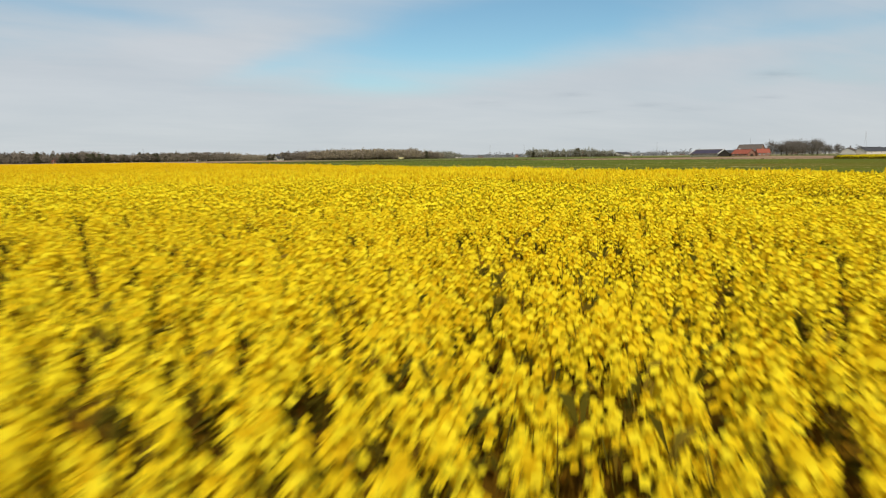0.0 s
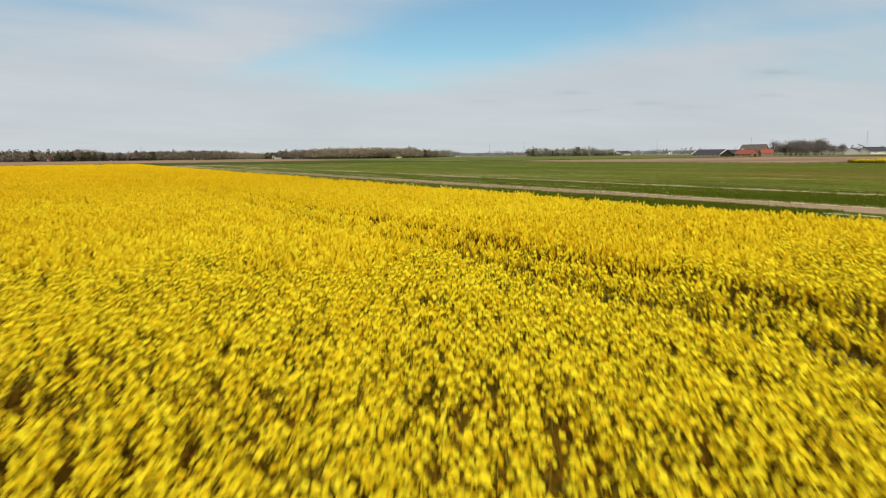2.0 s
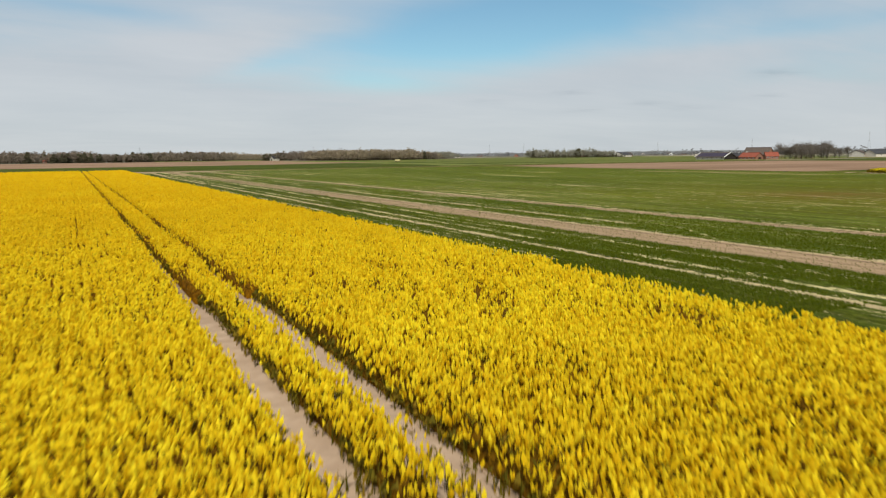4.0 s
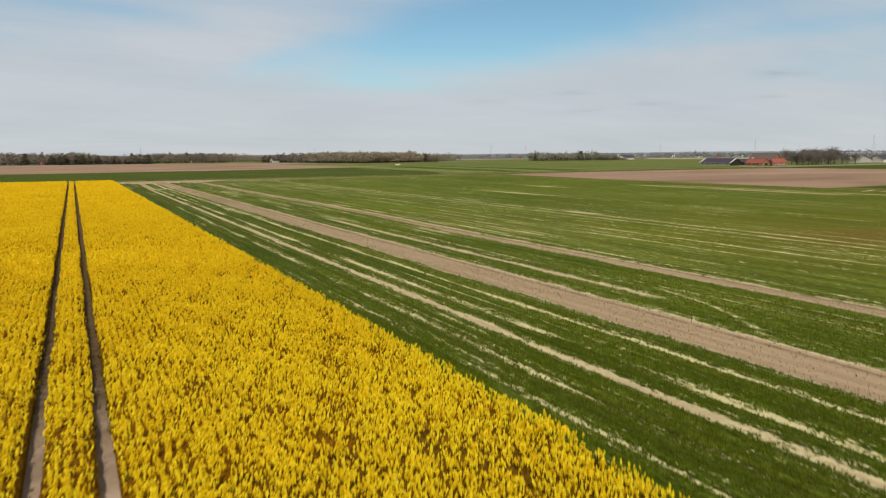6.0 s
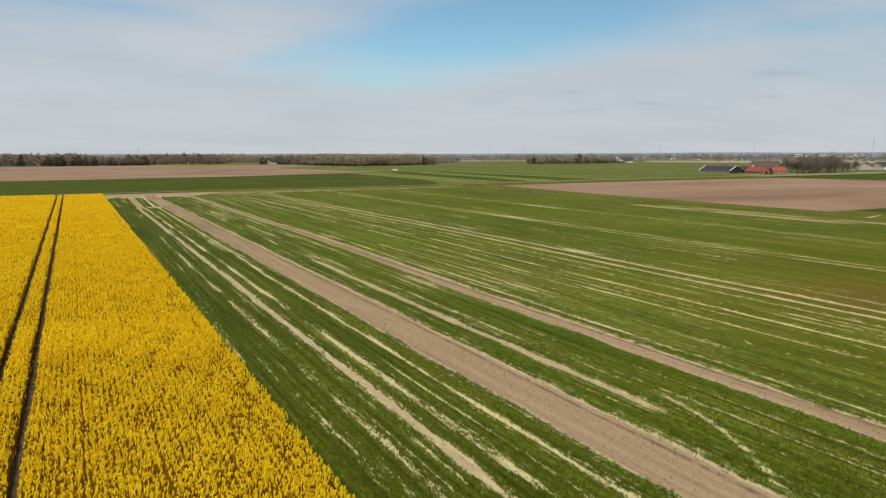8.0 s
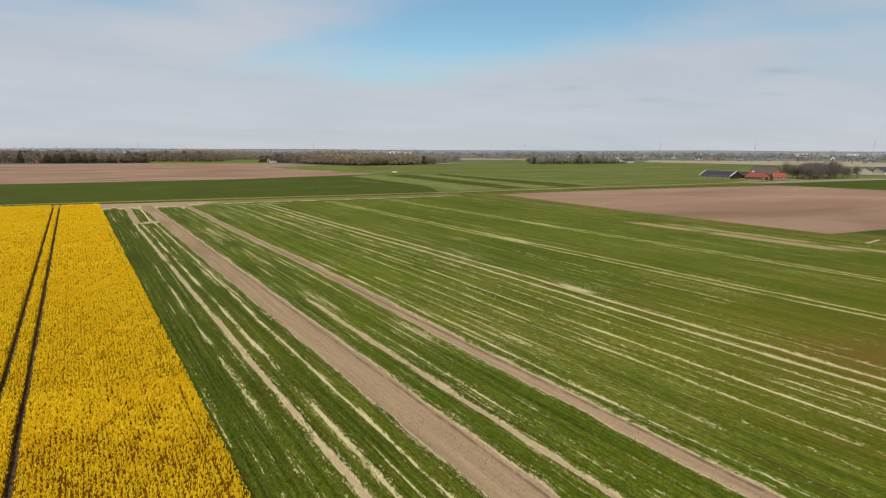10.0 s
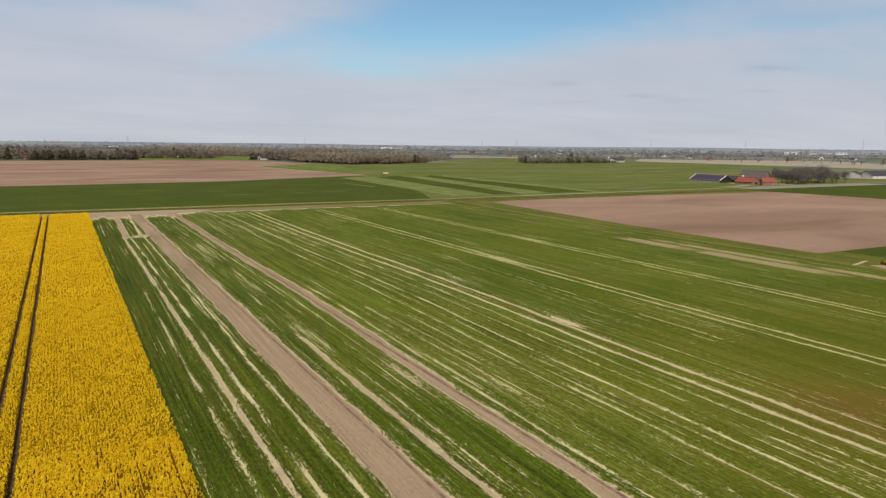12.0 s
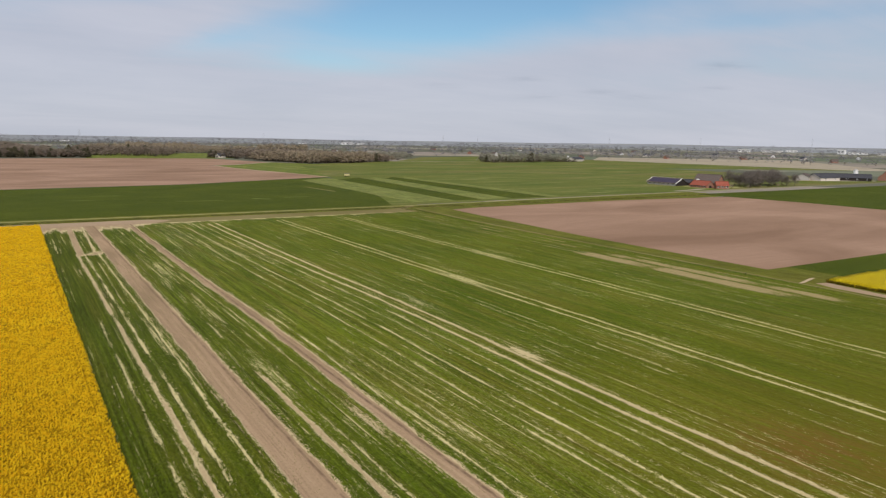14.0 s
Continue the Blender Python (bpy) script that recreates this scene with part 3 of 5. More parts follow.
patch("ploughed_field_east", [(177, 110), (395, 110), (397, 230), (391, 279), (300, 287), (200, 283.5), (184.5, 280), (180.5, 225), (177.6, 180)], SOIL, "bare ploughed pinkish brown field", "field", 0.01)
patch("grass_verge_east", rect(165.6, 186, -120, END + 9), VERGE, "rough grass verge with a ditch beside the grain field", "verge", 0.004)
patch("east_path", [(165.8, 40), (167.2, 40), (167.4, 160), (168.4, 240), (172, 292), (170.6, 292), (167.0, 240), (166.2, 160)], DRY_GRASS, "narrow pale path along the east side of the grain", "track", 0.03)
patch("ditch_bottom", [(163.4, 40), (165.2, 40), (165.4, 160), (166.2, 240), (168.8, 290), (167.6, 290), (165.0, 240), (164.0, 160)], GREEN_DARK, "dark green strip along the ditch beside the narrow path", "ditch", 0.075)
patch("green_field_east", [(395, 112), (1150, 116), (1150, END + 28), (390, END + 16), (390, 282), (397, 230)], GREEN_DARK, "dark green grain field near the farm", "field", 0.004)
patch("green_field_south", rect(180, 600, -300, 109.9), GREEN_DARK, "dark green field beside the ploughed land", "field", 0.002)
patch("sand_track", [(168.6, -60), (173.6, -60), (172.2, 80), (173.8, 92.0), (170.6, 93.0), (168.8, 88)], HEADLAND, "pale sandy track in front of the second rape field", "track", 0.045)
patch("sand_patch", [(168, 94.6), (172, 95.6), (177, 97), (176, 97.6), (171, 96.2), (167, 95.2)], SOIL_PALE, "pale patch of sand at the field corner", "soil", 0.05)
patch("pasture", [(168, END + 25), (390, END + 36), (720, END + 50), (720, 620), (400, 760), (300, 800), (236, 556), (222, 500)], PASTURE,
      "grazed green meadow behind the track", "field", 0.003)


def rise(x, y):
    """The land swells a little towards the horizon."""
    u = np.clip((np.hypot(x, y) - 3300) / 1500, 0, 1)
    return 17.0 * u * u * (3 - 2 * u)


def distant_rise():
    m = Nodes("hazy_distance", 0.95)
    # blue-grey bands: the haze of distance is put into the colour
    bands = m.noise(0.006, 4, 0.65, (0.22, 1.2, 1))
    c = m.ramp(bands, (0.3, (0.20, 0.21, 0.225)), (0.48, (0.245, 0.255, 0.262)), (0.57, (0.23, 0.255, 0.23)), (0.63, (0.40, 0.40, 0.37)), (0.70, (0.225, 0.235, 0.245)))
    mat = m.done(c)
    radii, turns = np.linspace(3280, 4960, 15), np.radians(np.linspace(0, 360, 145)[:-1])
    rr, aa = np.meshgrid(radii, turns, indexing="ij")
    x, y = rr * np.sin(aa), rr * np.cos(aa)
    z = rise(x, y) * (1 + 0.12 * np.sin(aa * 9) + 0.08 * np.sin(aa * 23 + 1)) - 0.05
    i = np.arange(15 * 144).reshape(15, 144)
    j = np.roll(i, -1, axis=1)
    q = np.stack([i[:-1], i[1:], j[1:], j[:-1]], -1).reshape(-1, 4)
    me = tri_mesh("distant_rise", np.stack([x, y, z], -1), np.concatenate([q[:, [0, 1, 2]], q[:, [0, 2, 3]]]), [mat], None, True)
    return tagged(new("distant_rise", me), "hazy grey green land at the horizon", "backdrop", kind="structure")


distant_rise()
for a, b, c, d, mt, what in ((186, 213, 229, 198, GREEN_PALE, "pale"), (213, 231, 256, 229, GREEN_DARK, "dark"), (231, 252, 272, 256, GREEN_PALE, "pale"), (252, 280, 288, 272, GREEN_DARK, "dark"), (280, 291, 300, 288, GREEN_PALE, "pale")):
    patch("meadow_strip", [(a, END + 36), (b, END + 37), (c, 540), (d, 520)], mt, what + " green strip of mown meadow", "field", 0.02)
patch("far_meadow", [(240, 590), (250, 800), (325, 826), (492, 915), (640, 1100), (900, 1180), (900, 930), (965, 500), (720, 620), (400, 760)], PASTURE,
      "green meadow between the woods and the farms", "field", 0.0)
patch("grass_verge_north", [(182, 282), (407, 282), (402, 319), (182, 307)], VERGE, "rough grass between the ploughed field and the track", "verge", 0.0)
for x0, y0, x1, y1, wide in ((25, 392.5, 41, 390.5, 1.0), (41, 416, 55, 415, 1.2), (75, 370, 99, 367, 0.8), (114, 371.5, 124, 366, 1.6), (132, 373, 148, 374.5, 1.4), (173, 449, 176, 405, 3.0)):
    patch("bare_streak", [(x0, y0), (x1, y1), (x1, y1 + wide), (x0 + 3, y0 + wide)] if x1 - x0 > 5 else [(x0, y0), (x1, y1), (x1 + 2.4, y1), (x0 + 2, y0)], GREEN_PALE if wide < 3 else DRY_GRASS,
          "thin bare streak in the dark grain", "soil", 0.012)
patch("farm_entrance", [(399, 326.2), (419, 327), (440, 333), (438, 338), (416, 331.5), (399, 329)], STRAW, "pale worn ground before the farm", "yard", 0.012)
patch("farmyard", [(443, 338), (482, 330), (486, 344), (470, 372), (462, 372), (447, 358)], TRACK, "gravel farmyard between the barns", "yard", 0.016)
patch("farmyard", [(628, 384), (660, 360), (705, 345), (712, 352), (668, 384), (640, 396)], STRAW, "pale concrete yard before the second farm", "yard", 0.016)
patch("straw_field", [(900, 930), (1070, 1089), (1400, 860), (1020, 470), (965, 500)], STRAW, "pale straw coloured field far behind the farm", "field", 0.01)
patch("straw_field", [(560, 1250), (900, 1180), (930, 1225), (560, 1300)], STRAW, "pale straw coloured field far behind the woods", "field", 0.01)
patch("pale_path", [(480, 905), (640, 860), (790, 846), (790, 850.5), (640, 866), (480, 912)], STRAW, "pale path along the far hedge", "track", 0.03)
patch("green_clearing", [(96, 1068), (262, 1048), (300, 1076), (330, 1345), (110, 1375)], GREEN_MID, "green meadow between two woods", "field", 0.01)


# ---- flowering oilseed rape ----
def rape_flower_material():
    m = Nodes("rape_petals", 0.6)
    c = m.ramp(m.island(), (0.0, (0.70, 0.455, 0.008)), (0.42, (0.915, 0.72, 0.017)), (1.0, (0.945, 0.818, 0.032)))
    # uneven tone, plus orange over y for the shaded depth seen from above
    shade_tint = m.math("ADD", m.range(m.noise(0.09, 3), 0.35, 0.7, 0.0, 0.25), m.range(m.axis(1), 2, 46, 0.0, 0.38))
    c = m.mix(shade_tint, c, (0.72, 0.405, 0.003))
    return m.done(c, 0.34)


def rape_stem_material():
    m = Nodes("rape_stems", 0.65)
    c = m.ramp(m.island(), (0.0, (0.062, 0.055, 0.006)), (0.6, (0.14, 0.115, 0.012)), (1.0, (0.26, 0.170, 0.018)))
    return m.done(c, 0.2)


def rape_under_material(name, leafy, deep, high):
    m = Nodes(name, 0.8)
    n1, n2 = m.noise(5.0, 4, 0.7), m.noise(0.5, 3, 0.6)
    # deep and high browns hold the shade between heads; leaf green breaks in
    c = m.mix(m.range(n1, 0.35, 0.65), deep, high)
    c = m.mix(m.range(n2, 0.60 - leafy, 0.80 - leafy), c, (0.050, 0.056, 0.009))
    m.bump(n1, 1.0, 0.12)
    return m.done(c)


def rape_far_material(name, low, high):
    m = Nodes(name, 0.7)
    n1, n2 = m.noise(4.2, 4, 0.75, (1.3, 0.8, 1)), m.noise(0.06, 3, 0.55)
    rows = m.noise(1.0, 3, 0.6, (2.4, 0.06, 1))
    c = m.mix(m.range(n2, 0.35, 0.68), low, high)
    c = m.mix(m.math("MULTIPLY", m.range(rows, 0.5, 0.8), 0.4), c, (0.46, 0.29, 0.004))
    # near-black spots put the shade of gaps between heads into the sheet
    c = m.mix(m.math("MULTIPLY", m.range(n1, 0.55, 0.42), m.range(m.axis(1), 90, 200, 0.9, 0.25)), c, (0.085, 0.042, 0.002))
    m.bump(n1, 0.9, 0.25)
    return m.done(c, 0.15)


def track_soil_material():
    """Wheel track soil: dry and pale near the headland, crop shade painted in further on, darkened at the leafy start.
    """
    m = Nodes("wheel_track_soil", 0.95)
    dry = m.mix(m.range(m.noise(1.2, 4, 0.6), 0.35, 0.65), (0.40, 0.29, 0.20), (0.52, 0.39, 0.28))
    # dark brown stands in for the shade between the crop walls
    shaded = m.mix(m.range(m.noise(2.0, 4, 0.6), 0.35, 0.65), (0.072, 0.045, 0.021), (0.14, 0.094, 0.05))
    dark_mask = m.math("MAXIMUM", m.range(m.math("ADD", m.axis(1), m.math("MULTIPLY", m.noise(0.4, 3), 16.0)), 17, 35), m.range(m.axis(1), -5, -9))
    c = m.mix(dark_mask, dry, shaded)
    m.bump(m.noise(5.0, 4, 0.7), 0.5, 0.05)
    return m.done(c)


TRACK_SOIL = track_soil_material()
PETALS, STEMS, UNDER, FAR_RAPE = rape_flower_material(), rape_stem_material(), rape_under_material("shaded_understorey", -0.06, (0.054, 0.027, 0.003), (0.21, 0.106, 0.005)), rape_far_material("rape_canopy_far", (0.53, 0.308, 0.003), (0.645, 0.39, 0.004))
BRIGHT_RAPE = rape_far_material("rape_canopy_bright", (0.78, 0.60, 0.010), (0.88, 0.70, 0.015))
UNDER_FAR = rape_under_material("shaded_understorey_far", -0.25, (0.066, 0.028, 0.002), (0.25, 0.112, 0.004))
TRAMS = [-80.9, -78.95, -54.6, -52.65, -28.3, -26.35, -1.95, 0.0]
rng = np.random.default_rng(7)


def head_full(seed):
    """A flower head near the eye: a full spindle of blossom with open petals standing off it, on a stem with leaves."""
    r = np.random.default_rng(seed)
    core, ct, _ = head_small(seed + 30, 3)
    v, t = [np.array(c) * (0.42, 0.42, 0.55) for c in core], [tuple(f) for f in ct]
    s = [0] * len(t)
    for k in range(17):
        a, h = k * 2.4 + r.uniform(-0.3, 0.3), -0.075 + 0.115 * (k / 16)
        rad = 0.034 * math.sqrt(max(0.06, 1 - (k / 16) ** 1.5)) * r.uniform(0.65, 1.2)
        c = np.array([rad * math.cos(a), rad * math.sin(a), h])
        out = np.array([math.cos(a), math.sin(a), 0.8 + r.uniform(-0.7, 0.7)])
        out /= np.linalg.norm(out)
        p = np.cross(out, (0, 0, 1)); p /= np.linalg.norm(p)
        q = np.cross(out, p)
        w, tw = r.uniform(0.0125, 0.0185), r.uniform(0, 1.5)
        p, q = p * math.cos(tw) + q * math.sin(tw), q * math.cos(tw) - p * math.sin(tw)
        b = len(v)
        v += [c + p * w, c + q * w, c - p * w, c - q * w]
        t += [(b, b + 1, b + 2), (b, b + 2, b + 3)]
        s += [0, 0]
    for k in range(2):
        a = r.uniform(0, 6.3)
        d = np.array([math.cos(a), math.sin(a), 0]) * 0.004
        b = len(v)
        v += [d + (0, 0, 0), -d, np.array([0.03 * math.cos(a + 1), 0.03 * math.sin(a + 1), -0.55])]
        t.append((b, b + 1, b + 2)); s.append(1)
    for k in range(2):
        a, z = r.uniform(0, 6.3), r.uniform(-0.34, -0.16)
        d, e = np.array([math.cos(a), math.sin(a), 0]), np.array([-math.sin(a), math.cos(a), 0])
        b = len(v)
        v += [np.array([0, 0, z]), d * 0.05 + e * 0.016 + (0, 0, z + 0.01), d * 0.11 + (0, 0, z - 0.03), d * 0.05 - e * 0.016 + (0, 0, z + 0.01)]
        t += [(b, b + 1, b + 2), (b, b + 2, b + 3)]; s += [1, 1]
    return np.array(v), np.array(t), s


def head_mid(seed):
    """A flower head a few metres off: a ragged tuft of petal clumps on a stem."""
    r = np.random.default_rng(seed)
    v, t, s = [], [], []
    for k in range(5):
        a, h = k * 2.4, -0.06 + 0.085 * k / 4
        rad = 0.025 * (1 - 0.75 * (k / 4) ** 2)
        c = np.array([rad * math.cos(a), rad * math.sin(a), h])
        out = np.array([math.cos(a), math.sin(a), 0.7 + r.uniform(-0.3, 0.5)])
        out /= np.linalg.norm(out)
        p = np.cross(out, (0, 0, 1)); p /= np.linalg.norm(p)
        q, w = np.cross(out, p), r.uniform(0.019, 0.026)
        b = len(v)
        v += [c + p * w, c + q * w, c - p * w, c - q * w]
        t += [(b, b + 1, b + 2), (b, b + 2, b + 3)]; s += [0, 0]
    b = len(v)
    v += [np.array([0.005, 0, -0.02]), np.array([-0.005, 0, -0.02]), np.array([0.0, 0.02, -0.5])]
    t.append((b, b + 1, b + 2)); s.append(1)
    return np.array(v), np.array(t), s


def head_small(seed, sides):
    """A flower head some way off: an uneven spindle of blossom, broadest low down."""
    r = np.random.default_rng(seed)
    v = [(0.01 * r.normal(), 0.01 * r.normal(), 0.075), (0.01 * r.normal(), 0.01 * r.normal(), -0.13)]
    for k in range(sides):
        a, rad = 2 * math.pi * k / sides + r.uniform(-0.3, 0.3), 0.041 * r.uniform(0.65, 1.3)
        v.append((rad * math.cos(a), rad * math.sin(a), r.uniform(-0.035, 0.02)))
    t = []
    for k in range(sides):
        i, j = 2 + k, 2 + (k + 1) % sides
        t += [(i, j, 0), (j, i, 1)]
    return np.array(v), np.array(t), [0] * len(t)


def head_far():
    """A flower head seen from far: a small pointed tuft on its stalk."""
    v = np.array([(0.05, 0, 0), (-0.025, 0.043, 0.005), (-0.025, -0.043, -0.005), (0.006, 0, 0.085), (0.012, 0, -0.16)])
    return v, np.array([(0, 1, 3), (1, 2, 3), (2, 0, 3), (1, 0, 4)]), [0, 0, 0, 0]


def canopy_height(x, y):
    return 0.90 + 0.07 * wavy(x * 0.5, y * 0.5, 0.4) + 0.05 * wavy(x * 1.7, y * 1.7, 2.0)


def bend(y):
    """How far the wheel tracks swing aside near the start of the flight."""
    return 0.02 * (1 - np.clip((y - 9) / 12, 0, 1))


def track_half(y):
    return 0.44 - 0.17 * np.clip((y - 9) / 12, 0, 1)


def scatter(x0, x1, y0, y1, per_m2, keep, loose=0.105, clump=0.0, pitch=0.45):
    """Places of heads: drilled rows, loosened; none in the wheel tracks, fewer in thin spots."""
    n = int((x1 - x0) * (y1 - y0) * per_m2 * 1.25)
    x, y = rng.uniform(x0, x1, n), rng.uniform(y0, y1, n)
    row = np.round(x / pitch) * pitch
    x = np.where(rng.random(n) < 0.8, row + rng.normal(0, loose, n), x)
    thin = wavy(x * 1.1, y * 0.9, 1.7) + 0.6 * wavy(x * 3.3, y * 2.9, 0.3)
    ok = keep(x, y) & (x < EDGE - 0.05) & (y < END - 0.1) & (rng.random(n) < 0.86 + 0.30 * thin) & (thin > -1.1)
    for c in (2.9, 6.2, 9.0, 11.2, -5.4, -9.7, -14.2, -18.9):
        ok &= (np.abs(x - c - 0.03 * np.sin(y * 0.7)) > 0.055) | (np.sin(y * 0.19 + c * 2.3) + 0.6 * np.sin(y * 0.53 + c) < 0.1) | (y < 14)
    ok &= (np.abs(x - 11.75 - 0.04 * np.sin(y * 0.2)) > 0.10) | (y < 36) | (y > 200) | (np.sin(y * 0.31) + np.sin(y * 0.83) > 1.2)
    for c in (-16.15, -15.42, -14.82):
        ok &= (np.abs(x - c - 0.03 * np.sin(y)) > 0.05) | (y < -26) | (y > 8) | (np.sin(y * 0.9 + c) + np.sin(y * 0.37) > 0.5)
    if clump:
        ok &= rng.random(n) < 1 - clump + 1.3 * clump * (0.6 * wavy(x * 6.1 + 0.7 * y, y * 3.9, 5.0) + 0.9 * wavy(x * 13.0, y * 9.0 + x, 2.2) + 0.6 * wavy(x * 2.7, y * 1.2, 4.0))
    for c in TRAMS:
        off = x - c - bend(y) - 0.05 * np.sin(y * 0.3 + c)
        near = np.where(off < 0, -off - (0.2 * (y < 16) if c == 0 else 0), off)
        ok &= near > track_half(y) + 0.10 * rng.random(n)
        ok &= (near > track_half(y) + 0.26) | (rng.random(n) < 0.6)
    x, y = x[ok], y[ok]
    z = canopy_height(x, y) + rng.normal(0, 0.08, len(x)) + 0.07 * np.clip((y - 14) / 10, 0, 1) * wavy(x * 3.1, y * 1.5, 7.0)
    z -= np.where(rng.random(len(x)) < 0.32, rng.uniform(0.08, 0.30, len(x)), 0.0)
    side = np.min([np.abs(x - c - bend(y)) for c in TRAMS] + [np.abs(x + 0.2)], axis=0)
    z -= 0.42 * np.clip((0.85 - side) / 0.4, 0, 1) * rng.uniform(0.25, 1.0, len(x)) * np.clip((30 - y) / 18, 0.35, 1)
    z -= 0.3 * np.clip((x - EDGE + 0.35) / 0.3, 0, 1) * rng.random(len(x))
    return np.stack([x, y, z], 1)


# distances along the low start of the flight and across it
START, AHEAD = np.array([-15.5, -30.1]), np.array([0.462, 0.887])


def along(x, y):
    s = (x - START[0]) * AHEAD[0] + (y - START[1]) * AHEAD[1]
    return s + 0.12 * np.minimum(s, 40) * wavy(x * 0.9, y * 0.9, 3.0), (x - START[0]) * AHEAD[1] - (y - START[1]) * AHEAD[0]


def zone_near(x, y):
    s, w = along(x, y)
    return (s > 0.9) & (s < 10.5) & (np.abs(w) < 0.70 * s + 0.8)


def zone_mid(x, y):
    s, w = along(x, y)
    return (s >= 10.5) & (s < 25) & (np.abs(w) < 0.70 * s + 0.8)


def zone_next(x, y):
    s, w = along(x, y)
    return (s >= 25) & (s < 38) & (np.abs(w) < 0.70 * s + 0.8)


def zone_far(x, y):
    s, w = along(x, y)
    return (s >= 38) & (np.abs(w) < 0.70 * s + 0.8) & (y + 7 * wavy(x * 0.7, y * 0.7, 6.0) < 54)


def zone_last(x, y):
    s, w = along(x, y)
    return (np.abs(w) < 0.72 * s + 1.0) & (y + 7 * wavy(x * 0.7, y * 0.7, 6.0) >= 54)


def rape_stand(name, kinds, places, size, label):
    vs, ts, ss, base = [], [], [], 0
    pick = rng.integers(0, len(kinds), len(places))
    for k, (v, t, s) in enumerate(kinds):
        p = places[pick == k]
        n = len(p)
        a, b = many(v, t, p, rng.uniform(0, 6.28, n), size * rng.uniform(0.75, 1.3, n), None, rng.normal(0, 0.16, (n, 2)))
        vs.append(a), ts.append(b + base), ss.append(np.tile(s, n))
        base += len(a)
    me = tri_mesh(name, np.concatenate(vs), np.concatenate(ts), [PETALS, STEMS], np.concatenate(ss))
    ob = new(name, me)
    return tagged(ob, label, "crop", kind="stuff")


rape_stand("rape_plants", [head_full(i) for i in range(5)], scatter(-24, 6, -31, -17, 108, zone_near, 0.105, 0.32), 1.42, "bright yellow flowering rape heads on green stems")
rape_stand("rape_plants", [head_mid(i) for i in range(5)], scatter(-38, EDGE, -26, 8, 138, zone_mid, 0.105, 0.28), 1.52, "dense yellow flowering rape with green gaps")
rape_stand("rape_plants", [head_small(i, 3) for i in range(6)], scatter(-40, EDGE, -16, 20, 190, zone_next, 0.105, 0.28), 0.98, "dense yellow flowering rape beside the wheel tracks")
rape_stand("rape_plants", [head_far()], scatter(-62, EDGE, -20, 70, 136, zone_far, 0.07, 0.48, 0.33), 0.90, "dense yellow flowering rape in drilled rows")
rape_stand("rape_plants", [head_far()], scatter(-70, EDGE, 44, 130, 38, zone_last, 0.08, 0.36, 0.33), 1.3, "yellow flowering rape further off in the field")
rape_stand("rape_plants", [head_far()], scatter(-70, EDGE, 130, END, 8, zone_last, 0.10, 0.15, 0.45), 2.2, "yellow flowering rape at the far end of the field")


def zone_rest(x, y):
    return ~(zone_near(x, y) | zone_mid(x, y) | zone_next(x, y) | zone_far(x, y))


rape_stand("rape_plants", [head_far()], scatter(-44, EDGE, -34, 64, 40, zone_rest, 0.10, 0.2), 1.75, "yellow flowering rape to the sides of the flight")


def canopy_sheet(name, x0, x1, y0, y1, step, level, rough, material, label, sides=True):
    """An uneven sheet of foliage with its sides hanging down to the soil."""
    nx, ny = max(2, int((x1 - x0) / step) + 1), max(2, int((y1 - y0) / step) + 1)
    gx, gy = np.meshgrid(np.linspace(x0, x1, nx), np.linspace(y0, y1, ny), indexing="ij")
    gz = level + (canopy_height(gx, gy) - 0.90) + rng.normal(0, rough, gx.shape)
    if sides:
        gz -= np.clip((0.5 - np.minimum(gx - x0, x1 - gx)) / 0.5, 0, 1) * (0.36 if y1 < 20 else 0.2)
    top = np.stack([gx, gy, gz], -1).reshape(-1, 3)
    idx = np.arange(nx * ny).reshape(nx, ny)
    q = np.stack([idx[:-1, :-1], idx[1:, :-1], idx[1:, 1:], idx[:-1, 1:]], -1).reshape(-1, 4)
    rim = np.concatenate([idx[:, 0], idx[-1, 1:], idx[-2::-1, -1], idx[0, -2:0:-1]])
    low = top[rim].copy()
    low[:, 2] = 0.0
    n, k = len(top), len(rim)
    j = np.arange(k)
    skirt = np.stack([rim, n + j, n + (j + 1) % k, rim[(j + 1) % k]], -1)
    q = np.concatenate([q, skirt])
    t = np.concatenate([q[:, [0, 1, 2]], q[:, [0, 2, 3]]])
    me = tri_mesh(name, np.concatenate([top, low]), t, [material], None, True)
    return tagged(new(name, me), label, "crop", kind="stuff")


def between(left, right):
    """The stretches of crop between the wheel tracks, which take up so much to either side of their middles."""
    b = [-250.0] + [v for c in TRAMS for v in (c - left - (0.2 if c == 0 and left > 0.3 else 0), c + right)] + [EDGE - 0.12]
    return list(zip(b[::2], b[1::2]))


